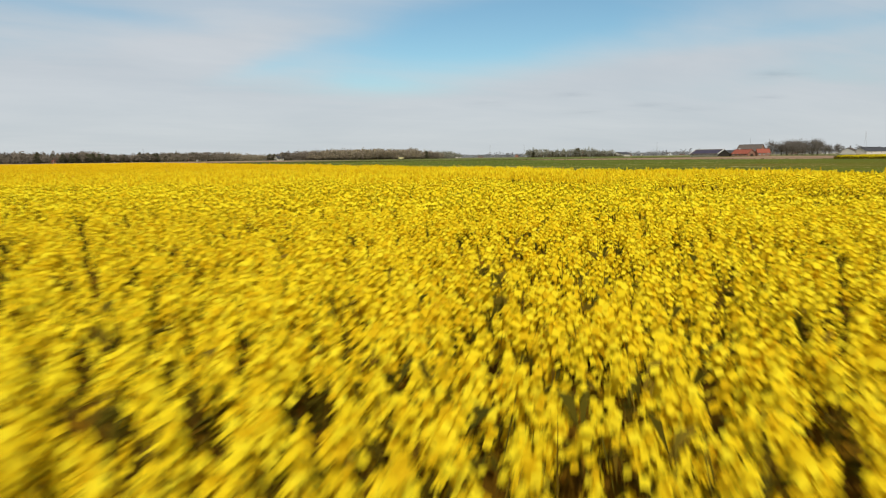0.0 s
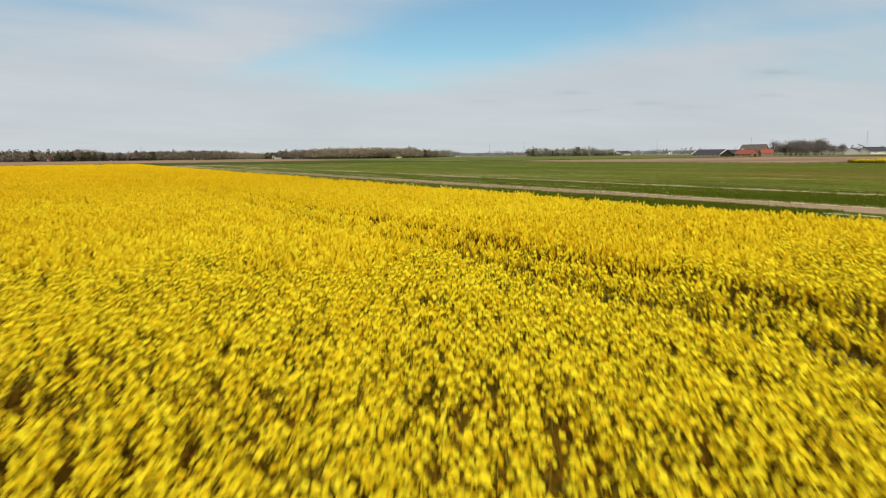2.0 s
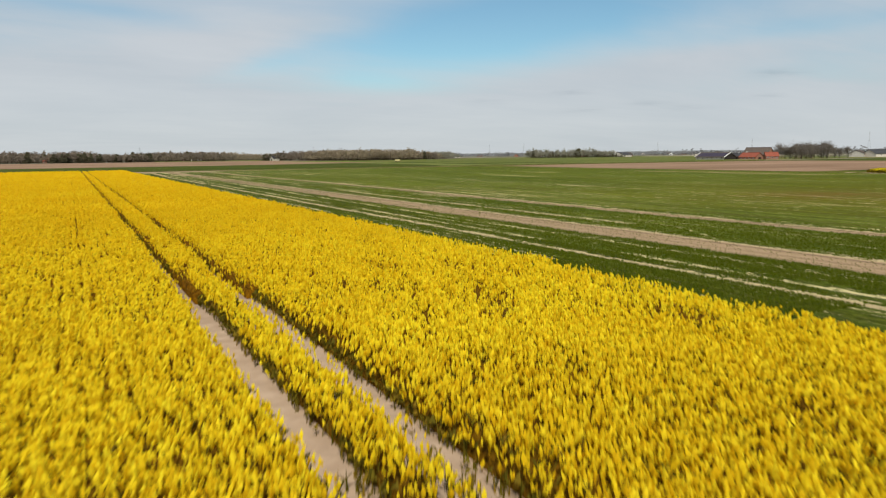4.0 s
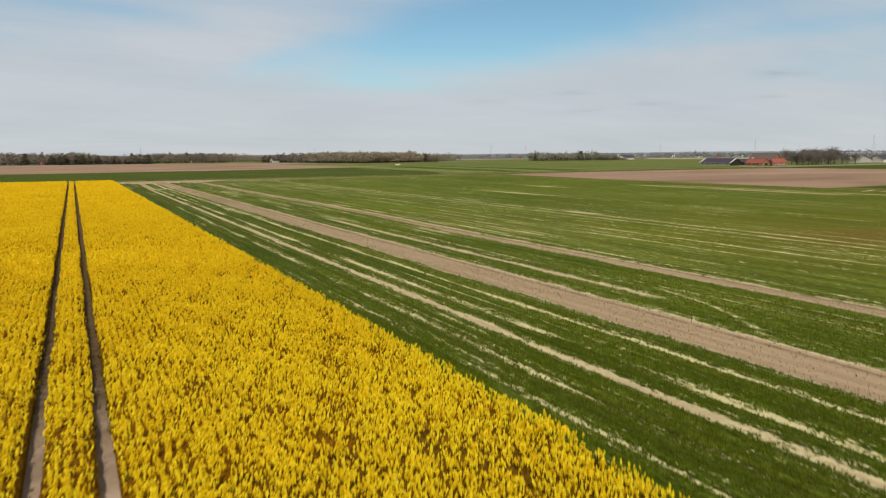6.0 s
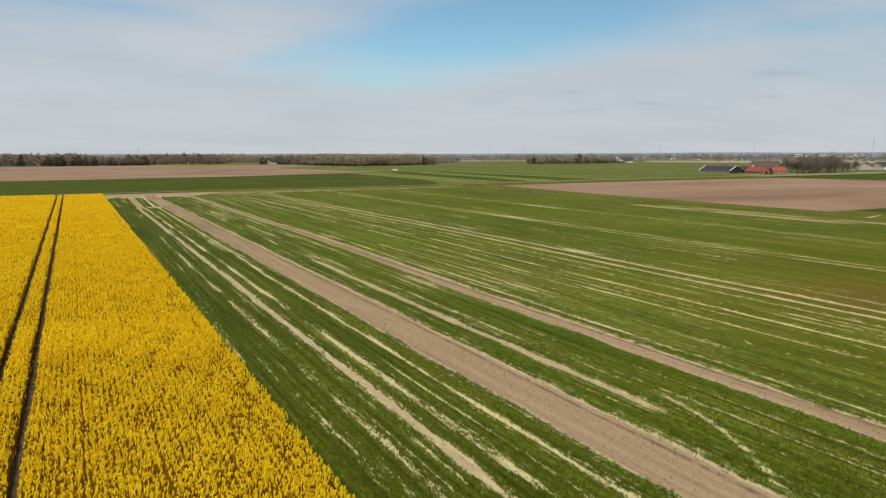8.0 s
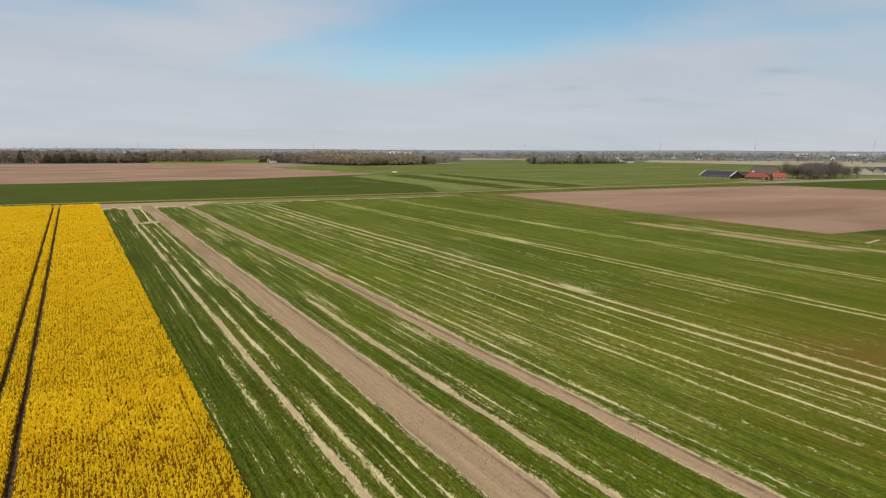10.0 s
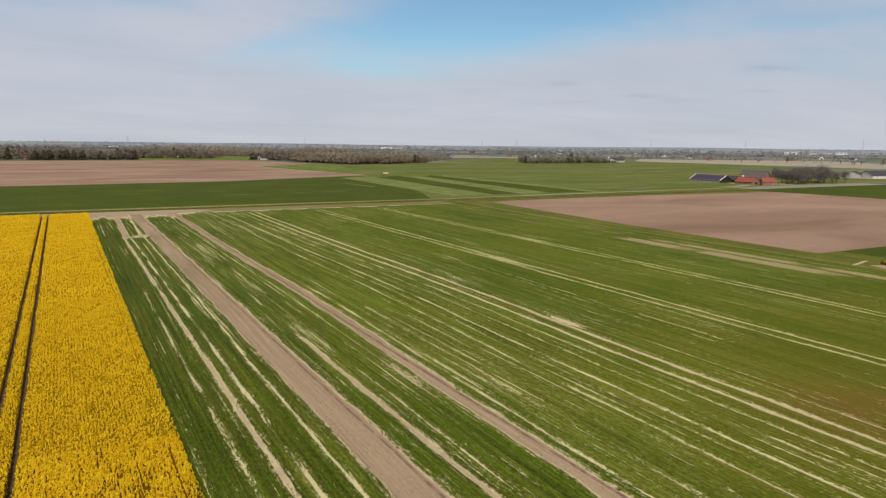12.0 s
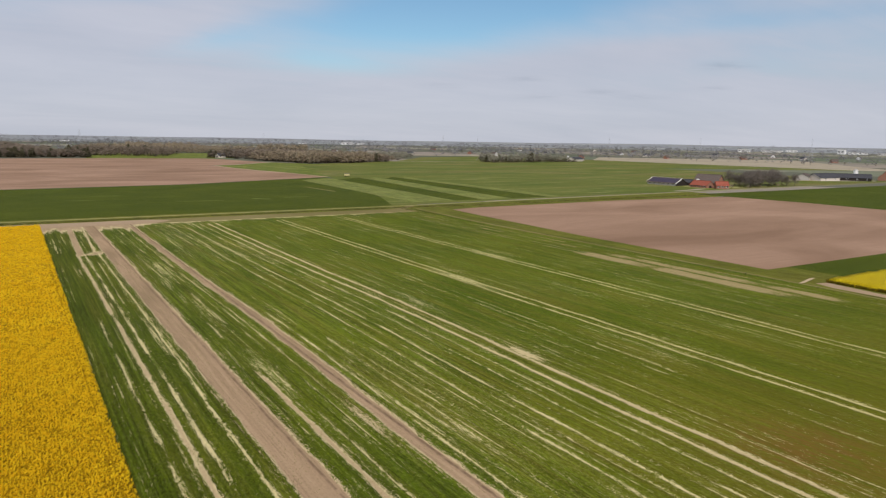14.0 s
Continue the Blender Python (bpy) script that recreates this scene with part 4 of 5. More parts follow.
for a, b in between(0.47, 0.62):
    if b < -40 and b > -60:
        canopy_sheet("rape_canopy", a, b, -34, 13, 0.8, 0.82, 0.07, FAR_RAPE, "yellow canopy of flowering rape with gap shade painted in")
    elif b > -60:
        canopy_sheet("shaded_understorey", a, b, -34, 13, 0.45, 0.58, 0.06, UNDER, "brown and green understorey below the rape flowers, painted with gap shade")
for a, b in between(0.25, 0.27):
    wide = b - a > 3
    if b > -60:
        canopy_sheet("shaded_understorey", a, b, 13, 64, 0.45, 0.58, 0.06, UNDER_FAR, "brown and green understorey below the rape flowers, painted with gap shade")
        canopy_sheet("rape_canopy", a, b, 64, 170, 0.8 if wide else 0.5, 0.64, 0.09, FAR_RAPE, "yellow canopy of flowering rape with gap shade painted in")
        canopy_sheet("rape_canopy", a, b, 170, END, 2.0 if wide else 0.6, 0.78, 0.08, FAR_RAPE, "yellow canopy of flowering rape with gap shade painted in")
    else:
        canopy_sheet("rape_canopy", a, b, -34, END, 2.0 if wide else 1.0, 0.87, 0.07, FAR_RAPE, "yellow canopy of flowering rape with gap shade painted in")
    canopy_sheet("rape_canopy", a, b, -150, -34, 4.0 if wide else 1.3, 0.87, 0.05, FAR_RAPE, "yellow canopy of flowering rape with gap shade painted in")


def track_walls():
    """Stems and leaves that line the wheel tracks and the side of the field."""
    v = np.array([(-0.02, 0, 0), (0.02, 0, 0), (0.0, 0.02, 0.95), (0, -0.05, 0.35), (0.02, 0.05, 0.4), (0.10, 0.0, 0.62), (-0.01, -0.05, 0.55), (0, 0.06, 0.5), (-0.09, 0.02, 0.8)])
    tri = np.arange(9).reshape(-1, 3)
    ps = []
    for c in TRAMS[-4:] + [EDGE - 0.33]:
        n = 2800 if c > -20 else 1200
        y = rng.uniform(-20, 75, n)
        side = rng.choice([-1.0, 1.0], n) if c < 5 else np.ones(n)
        half = track_half(y) if c < 5 else np.full(n, 0.2)
        x = c + (bend(y) if c < 5 else 0) + side * (half + rng.uniform(-0.04, 0.25, n) - 0.34 * rng.random(n) * (y < -4))
        ps.append(np.stack([x, y, np.zeros(n)], 1))
    p = np.concatenate(ps)
    a, b = many(v, tri, p, rng.uniform(0, 6.3, len(p)), rng.uniform(0.7, 1.4, len(p)), rng.uniform(0.3, 0.68, len(p)), rng.normal(0, 0.1, (len(p), 2)))
    return tagged(new("rape_stems", tri_mesh("rape_stems", a, b, [STEMS])), "green rape stems and leaves lining the wheel tracks", "crop", kind="stuff")


track_walls()


def track_flowers():
    """Side shoots in flower at every height along the wheel tracks, leaning into them."""
    ps = []
    for c in TRAMS[-4:]:
        n = 3000 if c > -20 else 1500
        y = -19 + 95 * rng.random(n) ** 1.35
        side = rng.choice([-1.0, 1.0], n)
        deep = rng.random(n)
        x = c + bend(y) + 0.05 * np.sin(y * 0.3 + c) + side * (track_half(y) - 0.04 + 0.34 * deep)
        z = canopy_height(x, y) * (0.38 + 0.62 * rng.random(n) ** (0.45 + 0.4 * (1 - deep)))
        keep = rng.random(n) < 0.72 + 0.5 * wavy(x * 2.0, y * 1.3, 3.3)
        ps.append(np.stack([x, y, z], 1)[keep])
    rape_stand("rape_plants", [head_small(i + 60, 3) for i in range(5)], np.concatenate(ps), 0.95, "flowering rape shoots leaning into the wheel tracks")


track_flowers()


def leaf_layer():
    """Leaves and side shoots between the stems where the flowers stand thin."""
    v = np.array([(-0.01, 0, 0.1), (0.02, 0.02, 0.2), (0.10, 0.02, 0.22), (0.0, 0.01, 0.12), (-0.03, 0.02, 0.24), (-0.07, 0.06, 0.26), (0, -0.02, 0.0), (0.012, -0.02, 0.0), (0.02, -0.04, 0.36)])
    n = 20000
    x, y = rng.uniform(-32, EDGE, n), rng.uniform(-31, 0, n)
    ok = (zone_near(x, y) | zone_mid(x, y) | zone_next(x, y)) & (np.min([np.abs(x - c - bend(y)) for c in TRAMS], axis=0) > 0.5)
    p = np.stack([x[ok], y[ok], rng.uniform(0.42, 0.64, ok.sum())], 1)
    a, b = many(v, np.arange(9).reshape(-1, 3), p, rng.uniform(0, 6.3, len(p)), rng.uniform(0.6, 1.4, len(p)))
    return tagged(new("rape_leaves", tri_mesh("rape_leaves", a, b, [STEMS])), "grey green rape leaves between the stems", "crop", kind="stuff")


leaf_layer()
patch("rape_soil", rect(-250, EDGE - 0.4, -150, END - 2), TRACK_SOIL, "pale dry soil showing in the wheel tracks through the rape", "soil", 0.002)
edge_n = 5000
edge_p = np.stack([174.3 + rng.normal(0, 0.25, edge_n), rng.uniform(-40, 92.3, edge_n), np.zeros(edge_n)], 1)
edge_p[3500:, 0], edge_p[3500:, 1] = rng.uniform(174, 215, 1500), 92.2 + rng.normal(0, 0.2, 1500)
edge_v = np.array([(-0.05, 0, 0), (0.05, 0, 0), (0.0, 0.03, 1.0), (0, -0.08, 0.3), (0.03, 0.08, 0.4), (0.16, 0.0, 0.75)])
ev, et = many(edge_v, np.arange(6).reshape(-1, 3), edge_p, rng.uniform(0, 6.3, edge_n), rng.uniform(0.9, 1.8, edge_n), rng.uniform(0.7, 1.05, edge_n))
tagged(new("rape_stems", tri_mesh("rape_stems", ev, et, [STEMS])), "dark stems along the edge of the second rape field", "crop", kind="stuff")
canopy_sheet("rape_canopy", 174.5, 330, -60, 92, 2.0, 1.1, 0.08, BRIGHT_RAPE, "second yellow rape field beside the sandy strip")


# ---- grain plants close to the flight ----
def grain_plants():
    m = Nodes("grain_blades", 0.6)
    c = m.ramp(m.island(), (0.0, (0.066, 0.098, 0.004)), (0.6, (0.095, 0.122, 0.006)), (1.0, (0.16, 0.17, 0.02)))
    mat = m.done(c, 0.25)
    vs, ts, tuft = [], [], []
    r = np.random.default_rng(3)
    for k in range(4):
        a = k * 1.7 + r.uniform(0, 0.6)
        d, e = np.array([math.cos(a), math.sin(a), 0]), np.array([-math.sin(a), math.cos(a), 0])
        tuft += [d * 0.015 - e * 0.022, d * 0.015 + e * 0.022, d * r.uniform(0.05, 0.10) + (0, 0, r.uniform(0.10, 0.16))]
    v, t = np.array(tuft), np.arange(12).reshape(-1, 3)
    n = 300000
    x, y = rng.uniform(EDGE + 0.1, 44, n), rng.uniform(0, 110, n)
    x = np.round(x / 0.15) * 0.15 + rng.normal(0, 0.02, n)
    far = np.hypot(x - 2, y + 3)
    bare, _ = bare_map(x, y)
    ok = (rng.random(n) > bare * 1.25) & (wavy(x * 0.6, y * 0.25, 4.0) > -0.75) & (rng.random(n) < np.clip((26 / far) ** 2.6, 0, 1))
    p = np.stack([x[ok], y[ok], 0.10 * (1 - np.clip(bare[ok] * 1.25, 0, 1)) - 0.03], 1)
    k = len(p)
    a, b = many(v, t, p, rng.uniform(0, 6.28, k), rng.uniform(0.8, 1.5, k) * np.clip(far[ok] / 60, 0.8, 1.3), rng.uniform(0.7, 1.2, k))
    vs.append(a), ts.append(b)
    n = 42000
    x, y = rng.uniform(25.2, 44, n), rng.uniform(4, 200, n)
    bare, _ = bare_map(x, y)
    ok = (bare > 0.7) & (rng.random(n) < 0.6 + 0.6 * wavy(x * 0.9, y * 0.2, 1.0))
    p = np.stack([x[ok], y[ok], np.full(ok.sum(), -0.01)], 1)
    c, d = many(v[:6], t[:2], p, rng.uniform(0, 6.28, len(p)), rng.uniform(0.35, 0.75, len(p)), rng.uniform(0.6, 1.0, len(p)))
    vs.append(c), ts.append(d + len(a))
    ob = new("grain_plants", tri_mesh("grain_plants", np.concatenate(vs), np.concatenate(ts), [mat]))
    return tagged(ob, "short green blades of young grain in drilled rows", "crop", kind="stuff")


grain_plants()


# ---- trees ----
def plain(name, a, b, rough=0.85, scale=1.5, random=False):
    """A weathered surface between two colours."""
    m = Nodes(name, rough)
    f = m.range(m.noise(scale, 4, 0.65), 0.3, 0.7)
    c = m.mix(f, a, b)
    if random:
        c = m.mix(1.0, c, m.ramp(m.object_random(), (0.0, 0.75), (1.0, 1.2)), "MULTIPLY")
    m.bump(f, 0.3, 0.03)
    return m.done(c)


def twig_material(name, *colours):
    m = Nodes(name, 0.9)
    stops = [(k / (len(colours) - 1), c) for k, c in enumerate(colours)]
    c = m.ramp(m.island(), *stops)
    c = m.mix(m.range(m.noise(0.03, 2), 0.35, 0.65, 0.0, 0.5), c, colours[0])
    return m.done(c, 0.3)


BARK = plain("bark", (0.07, 0.055, 0.04), (0.13, 0.105, 0.08))
TWIGS = twig_material("bare_twigs", (0.20, 0.160, 0.122), (0.24, 0.195, 0.150), (0.265, 0.215, 0.163), (0.225, 0.190, 0.130))
BUDS = twig_material("budding_twigs", (0.29, 0.232, 0.160), (0.35, 0.285, 0.195), (0.30, 0.262, 0.155))
# the next two carry distance haze in their twig colours
HAZED_TWIGS = twig_material("hazed_grey_twigs", (0.21, 0.21, 0.215), (0.25, 0.245, 0.245), (0.235, 0.235, 0.22))
HAZE_PALE_TWIGS = twig_material("haze_pale_twigs", (0.27, 0.255, 0.19), (0.32, 0.305, 0.235), (0.25, 0.255, 0.17))
GREY_TWIGS = twig_material("grey_brown_twigs", (0.165, 0.143, 0.118), (0.205, 0.18, 0.15), (0.235, 0.205, 0.17))
FIR = twig_material("fir_needles", (0.085, 0.082, 0.050), (0.11, 0.102, 0.058), (0.14, 0.122, 0.075))


def limb(v, t, a, b, ra, rb, sides=5):
    """A tapered limb from a to b."""
    a, b = np.array(a, float), np.array(b, float)
    d = (b - a) / np.linalg.norm(b - a)
    p = np.cross(d, (0.3, 0.9, 0.1)); p /= np.linalg.norm(p)
    q = np.cross(d, p)
    n = len(v)
    for e, r in ((a, ra), (b, rb)):
        for k in range(sides):
            w = 2 * math.pi * k / sides
            v.append(e + r * (p * math.cos(w) + q * math.sin(w)))
    for k in range(sides):
        j = (k + 1) % sides
        t += [(n + k, n + j, n + sides + j), (n + k, n + sides + j, n + sides + k)]


def tree_shapes(seed, tall, twigs, width=0.36, fat=1.0, limbs=6):
    """A bare tree: trunk with forking limbs, and a crown of many separate twig sprays. Returns two triangle meshes."""
    r = np.random.default_rng(seed)
    v, t = [], []
    limb(v, t, (0, 0, 0), (r.normal(0, 0.012) * tall, r.normal(0, 0.012) * tall, 0.34 * tall), 0.026 * tall, 0.018 * tall, 6 if limbs else 3)
    tips = []
    for k in range(limbs):
        a, out, h = k * 1.05 + r.uniform(-0.3, 0.3), r.uniform(0.10, 0.24) * tall, r.uniform(0.55, 0.88) * tall
        base = np.array([0, 0, r.uniform(0.22, 0.36) * tall])
        tip = np.array([math.cos(a) * out, math.sin(a) * out, h])
        limb(v, t, base, tip, 0.012 * tall, 0.004 * tall, 4)
        tips.append(tip)
    cv, ct = [], []
    centres = []
    for k in range(max(7, twigs // 22)):
        w = r.normal(0, 1, 3)
        w /= np.linalg.norm(w)
        rad = r.uniform(0.3, 1.0)
        centres.append((w[0] * width * tall * rad, w[1] * width * tall * rad, 0.56 * tall + w[2] * 0.38 * tall * rad))
    for k in range(twigs):
        c = np.array(centres[k % len(centres)]) + r.normal(0, 0.085, 3) * tall
        c[2] = max(c[2], 0.1 * tall)
        d = c - np.array([0, 0, 0.35 * tall])
        d = d / np.linalg.norm(d) + r.normal(0, 0.35, 3)
        d /= np.linalg.norm(d)
        s = np.cross(d, r.normal(0, 1, 3)); s /= np.linalg.norm(s)
        ln, w = r.uniform(0.07, 0.15) * tall, r.uniform(0.010, 0.022) * tall * fat
        n = len(cv)
        cv += [c - d * ln / 2 - s * w * 0.5, c - d * ln / 2 + s * w * 0.5, c + d * ln / 2 + s * w, c + d * ln / 2 - s * w]
        ct += [(n, n + 1, n + 2), (n, n + 2, n + 3)]
    return (np.array(v), np.array(t)), (np.array(cv), np.array(ct))


def fir_shape(seed, tall):
    """A conifer: drooping sprays in whorls, narrowing upwards."""
    r = np.random.default_rng(seed)
    cv, ct = [], []
    for k in range(80):
        h = r.uniform(0.06, 1.0)
        a, out = r.uniform(0, 6.28), (1.04 - h) * 0.24 * tall * r.uniform(0.7, 1.15)
        d, e = np.array([math.cos(a), math.sin(a), 0]), np.array([-math.sin(a), math.cos(a), 0])
        n, w = len(cv), 0.35 * out + 0.12
        cv += [np.array([0, 0, h * tall + 0.05 * tall]), d * out + e * w + (0, 0, h * tall - 0.05 * tall), d * out - e * w + (0, 0, h * tall - 0.05 * tall)]
        ct.append((n, n + 1, n + 2))
    v, t = [], []
    limb(v, t, (0, 0, 0), (0, 0, 0.9 * tall), 0.02 * tall, 0.004 * tall, 5)
    return (np.array(v), np.array(t)), (np.array(cv), np.array(ct))


def wood(name, line, deep, count, tall, label, crown=None, fir=0.0, twigs=84, fat=2.0, low=0.7):
    """A belt of trees along a line, as one piece of far woodland."""
    kinds = [tree_shapes(40 + k, 1.0, twigs, 0.46, fat, 2 if twigs > 20 else 0) for k in range(5)]
    firs = [fir_shape(60 + k, 1.0) for k in range(2)]
    pts = np.array(line, float)
    seg = np.linalg.norm(np.diff(pts, axis=0), axis=1)
    u = rng.uniform(0, seg.sum(), count)
    k = np.clip(np.searchsorted(np.cumsum(seg), u), 0, len(seg) - 1)
    f = (u - (np.cumsum(seg) - seg)[k]) / seg[k]
    p = pts[k] + (pts[k + 1] - pts[k]) * f[:, None]
    side = np.stack([-(pts[k + 1] - pts[k])[:, 1], (pts[k + 1] - pts[k])[:, 0]], 1) / seg[k][:, None]
    p = p + side * (rng.random(count) * deep)[:, None]
    p = np.concatenate([p, rise(p[:, 0], p[:, 1])[:, None] - 0.05], 1)
    h = tall * rng.uniform(low, 1.12, count) * (1 + 0.16 * np.sin(u * 0.021) + 0.1 * np.sin(u * 0.063))
    isfir = rng.random(count) < fir
    vs, ts, ss, base = [], [], [], 0
    for group, shapes, crown_slot in ((~isfir, kinds, 1), (isfir, firs, 2)):
        pick = rng.integers(0, len(shapes), count)
        for j, (tr, cr) in enumerate(shapes):
            sel = group & (pick == j)
            n = int(sel.sum())
            if not n:
                continue
            turn, size = rng.uniform(0, 6.28, n), h[sel]
            for (v, t), slot in ((tr, 0), (cr, crown_slot)):
                a, b = many(v, t, p[sel], turn, size * rng.uniform(1.25, 1.65), size)
                vs.append(a), ts.append(b + base), ss.append(np.full(len(b), slot))
                base += len(a)
    me = tri_mesh(name, np.concatenate(vs), np.concatenate(ts), [BARK, crown or TWIGS, FIR], np.concatenate(ss))
    return tagged(new(name, me), label, "woodland", kind="stuff")


wood("woodland", [(-420, 1112), (66, 1106)], 420, 1100, 14, "dark bare wood with firs behind the ploughed field", fir=0.05)
wood("woodland", [(-30, 1098), (100, 1098)], 26, 110, 11, "dark row of firs and bare trees at the wood's end", fir=0.4)
wood("woodland", [(66, 1190), (118, 1340)], -150, 200, 13, "dark bare wood beside a green clearing", fir=0.05)
wood("woodland", [(104, 1372), (360, 1330)], 160, 420, 13, "bare grey brown wood beyond a meadow", BUDS)
wood("woodland", [(264, 1092), (300, 1000), (330, 850)], 150, 480, 12, "bare brown wood beside the ploughed field", fir=0.03)
wood("woodland", [(262, 1086), (300, 1076)], 20, 26, 10, "dark clump of firs round a white house", fir=0.6)
wood("woodland", [(325, 828), (384, 842), (492, 918)], 150, 640, 12, "dense bare brown wood at the meadow's edge", BUDS, fir=0.01)
wood("woodland", [(180, 1560), (560, 1440)], 200, 360, 14, "pale grey wood behind the clearing", BUDS)
wood("woodland", [(500, 940), (640, 1120)], 60, 130, 10, "loose row of bare trees painted pale with haze beyond the meadow", HAZE_PALE_TWIGS, fir=0.04)
wood("woodland", [(612, 846), (786, 852)], 40, 120, 11.5, "row of bare trees painted pale with haze above a dark hedge", HAZE_PALE_TWIGS, fir=0.03, low=0.6)
wood("hedge", [(612, 838), (786, 846)], 6, 90, 4.0, "low dark evergreen hedge under bare trees", fir=0.8)
for k in range(76):
    az, far = radians(rng.uniform(-8, 66)), 1350 + 2700 * (k / 75) ** 1.1
    mid = np.array([math.sin(az), math.cos(az)]) * far
    way = np.array([math.cos(az + rng.normal(0, 0.25)), -math.sin(az + rng.normal(0, 0.25))])
    ln = rng.uniform(260, 700) * (0.7 + far / 4000)
    wood("far_woodland", [mid - way * ln, mid + way * ln], rng.uniform(15, 70), int(ln / 11), rng.uniform(9, 13), "far belt of bare trees on the plain, greyed with painted haze",
         HAZED_TWIGS, fir=0.0, twigs=12, fat=6.0, low=0.55)


def part(name, data, parent, label=""):
    ob = new(name, data)
    ob.parent = parent
    return tagged(ob, label) if label else ob


def bare_tree(seed, tall, twigs):
    root = new("tree")
    (v, t), (cv, ct) = tree_shapes(seed, tall, twigs, 0.40, 0.36)
    part("trunk", tri_mesh("trunk", v, t, [BARK]), root)
    part("crown", tri_mesh("crown", cv, ct, [GREY_TWIGS]), root)
    return tagged(root, "tall bare tree with grey brown twigs beside the farmyard", "tree", "trees round the farm")


first_trees = [bare_tree(80 + k, 13.0, 1200) for k in range(4)]
spots = [(492, 333), (496, 345), (490, 331), (496, 341), (499, 333), (505, 346), (509, 336), (515, 342), (521, 334), (526, 345), (531, 337), (537, 342), (543, 335), (549, 343),
         (512, 352), (524, 356), (500, 358), (536, 355), (527, 340), (556, 336), (498, 351), (518, 347), (530, 350), (541, 349), (506, 340), (497, 346)]
for k, (x, y) in enumerate(spots):
    m = pose(x, y, 0, 0, 0, 47.0 * k) @ Matrix.Scale(0.66 + 0.08 * ((k * 7) % 6), 4)
    if k < 4:
        first_trees[k].matrix_basis = m
    else:
        ob = copy_thing(first_trees[k % 4], m)
        ob.scale = m.to_scale()


def bush(x, y, tall, seed):
    (v, t), (cv, ct) = tree_shapes(seed, tall, 120, 0.5, 1.6)
    root = new("bush")
    part("stems", tri_mesh("stems", v, t, [BARK]), root)
    part("foliage", tri_mesh("foliage", cv, ct, [FIR if seed % 2 else BUDS]), root)
    root.location = (x, y, 0)
    return tagged(root, "dark garden bush beside the farmhouse", "bush", "bushes round the farm")


for k, (x, y) in enumerate([(449, 344), (454, 331), (461, 327), (470, 326), (478, 325), (488, 324), (496, 326), (505, 327), (518, 327), (530, 330), (468, 335)]):
    bush(x, y, 2.2 + 0.7 * (k % 3), 100 + k)


# ---- farm buildings ----
BRICK = plain("farm_brick", (0.24, 0.12, 0.08), (0.33, 0.18, 0.13), 0.9, 3.0)
PLASTER = plain("pale_plaster", (0.52, 0.47, 0.40), (0.66, 0.61, 0.54), 0.9, 1.0)
WHITE = plain("white_paint", (0.72, 0.72, 0.70), (0.82, 0.82, 0.80), 0.7, 1.0)
TIMBER = plain("dark_timber", (0.025, 0.022, 0.02), (0.05, 0.042, 0.036), 0.85, 3.0)
RED_TILE = plain("red_roof_tiles", (0.23, 0.065, 0.042), (0.32, 0.105, 0.07), 0.8, 2.0)
OLD_ROOF = plain("weathered_roof", (0.095, 0.076, 0.066), (0.145, 0.118, 0.10), 0.9, 1.2)
DARK_ROOF = plain("dark_sheet_roof", (0.045, 0.045, 0.05), (0.08, 0.08, 0.085), 0.6, 1.0)
CEMENT = plain("cement_sheet", (0.36, 0.34, 0.30), (0.46, 0.44, 0.40), 0.9, 1.0)
PANEL = plain("solar_glass", (0.050, 0.042, 0.066), (0.066, 0.056, 0.084), 0.34, 1.0)
GLASS = plain("window_glass", (0.02, 0.025, 0.03), (0.04, 0.045, 0.05), 0.12, 1.0)


def box_mesh(name, x0, x1, y0, y1, z0, z1, mat, bevel=0.0):
    bm = bmesh.new()
    bmesh.ops.create_cube(bm, size=1.0)
    for v in bm.verts:
        v.co = ((x0 + x1) / 2 + v.co.x * (x1 - x0), (y0 + y1) / 2 + v.co.y * (y1 - y0), (z0 + z1) / 2 + v.co.z * (z1 - z0))
    if bevel:
        bmesh.ops.bevel(bm, geom=bm.edges[:], offset=bevel, segments=1, affect="EDGES")
    me = bpy.data.meshes.new(name)
    bm.to_mesh(me), bm.free()
    me.materials.append(mat)
    return me


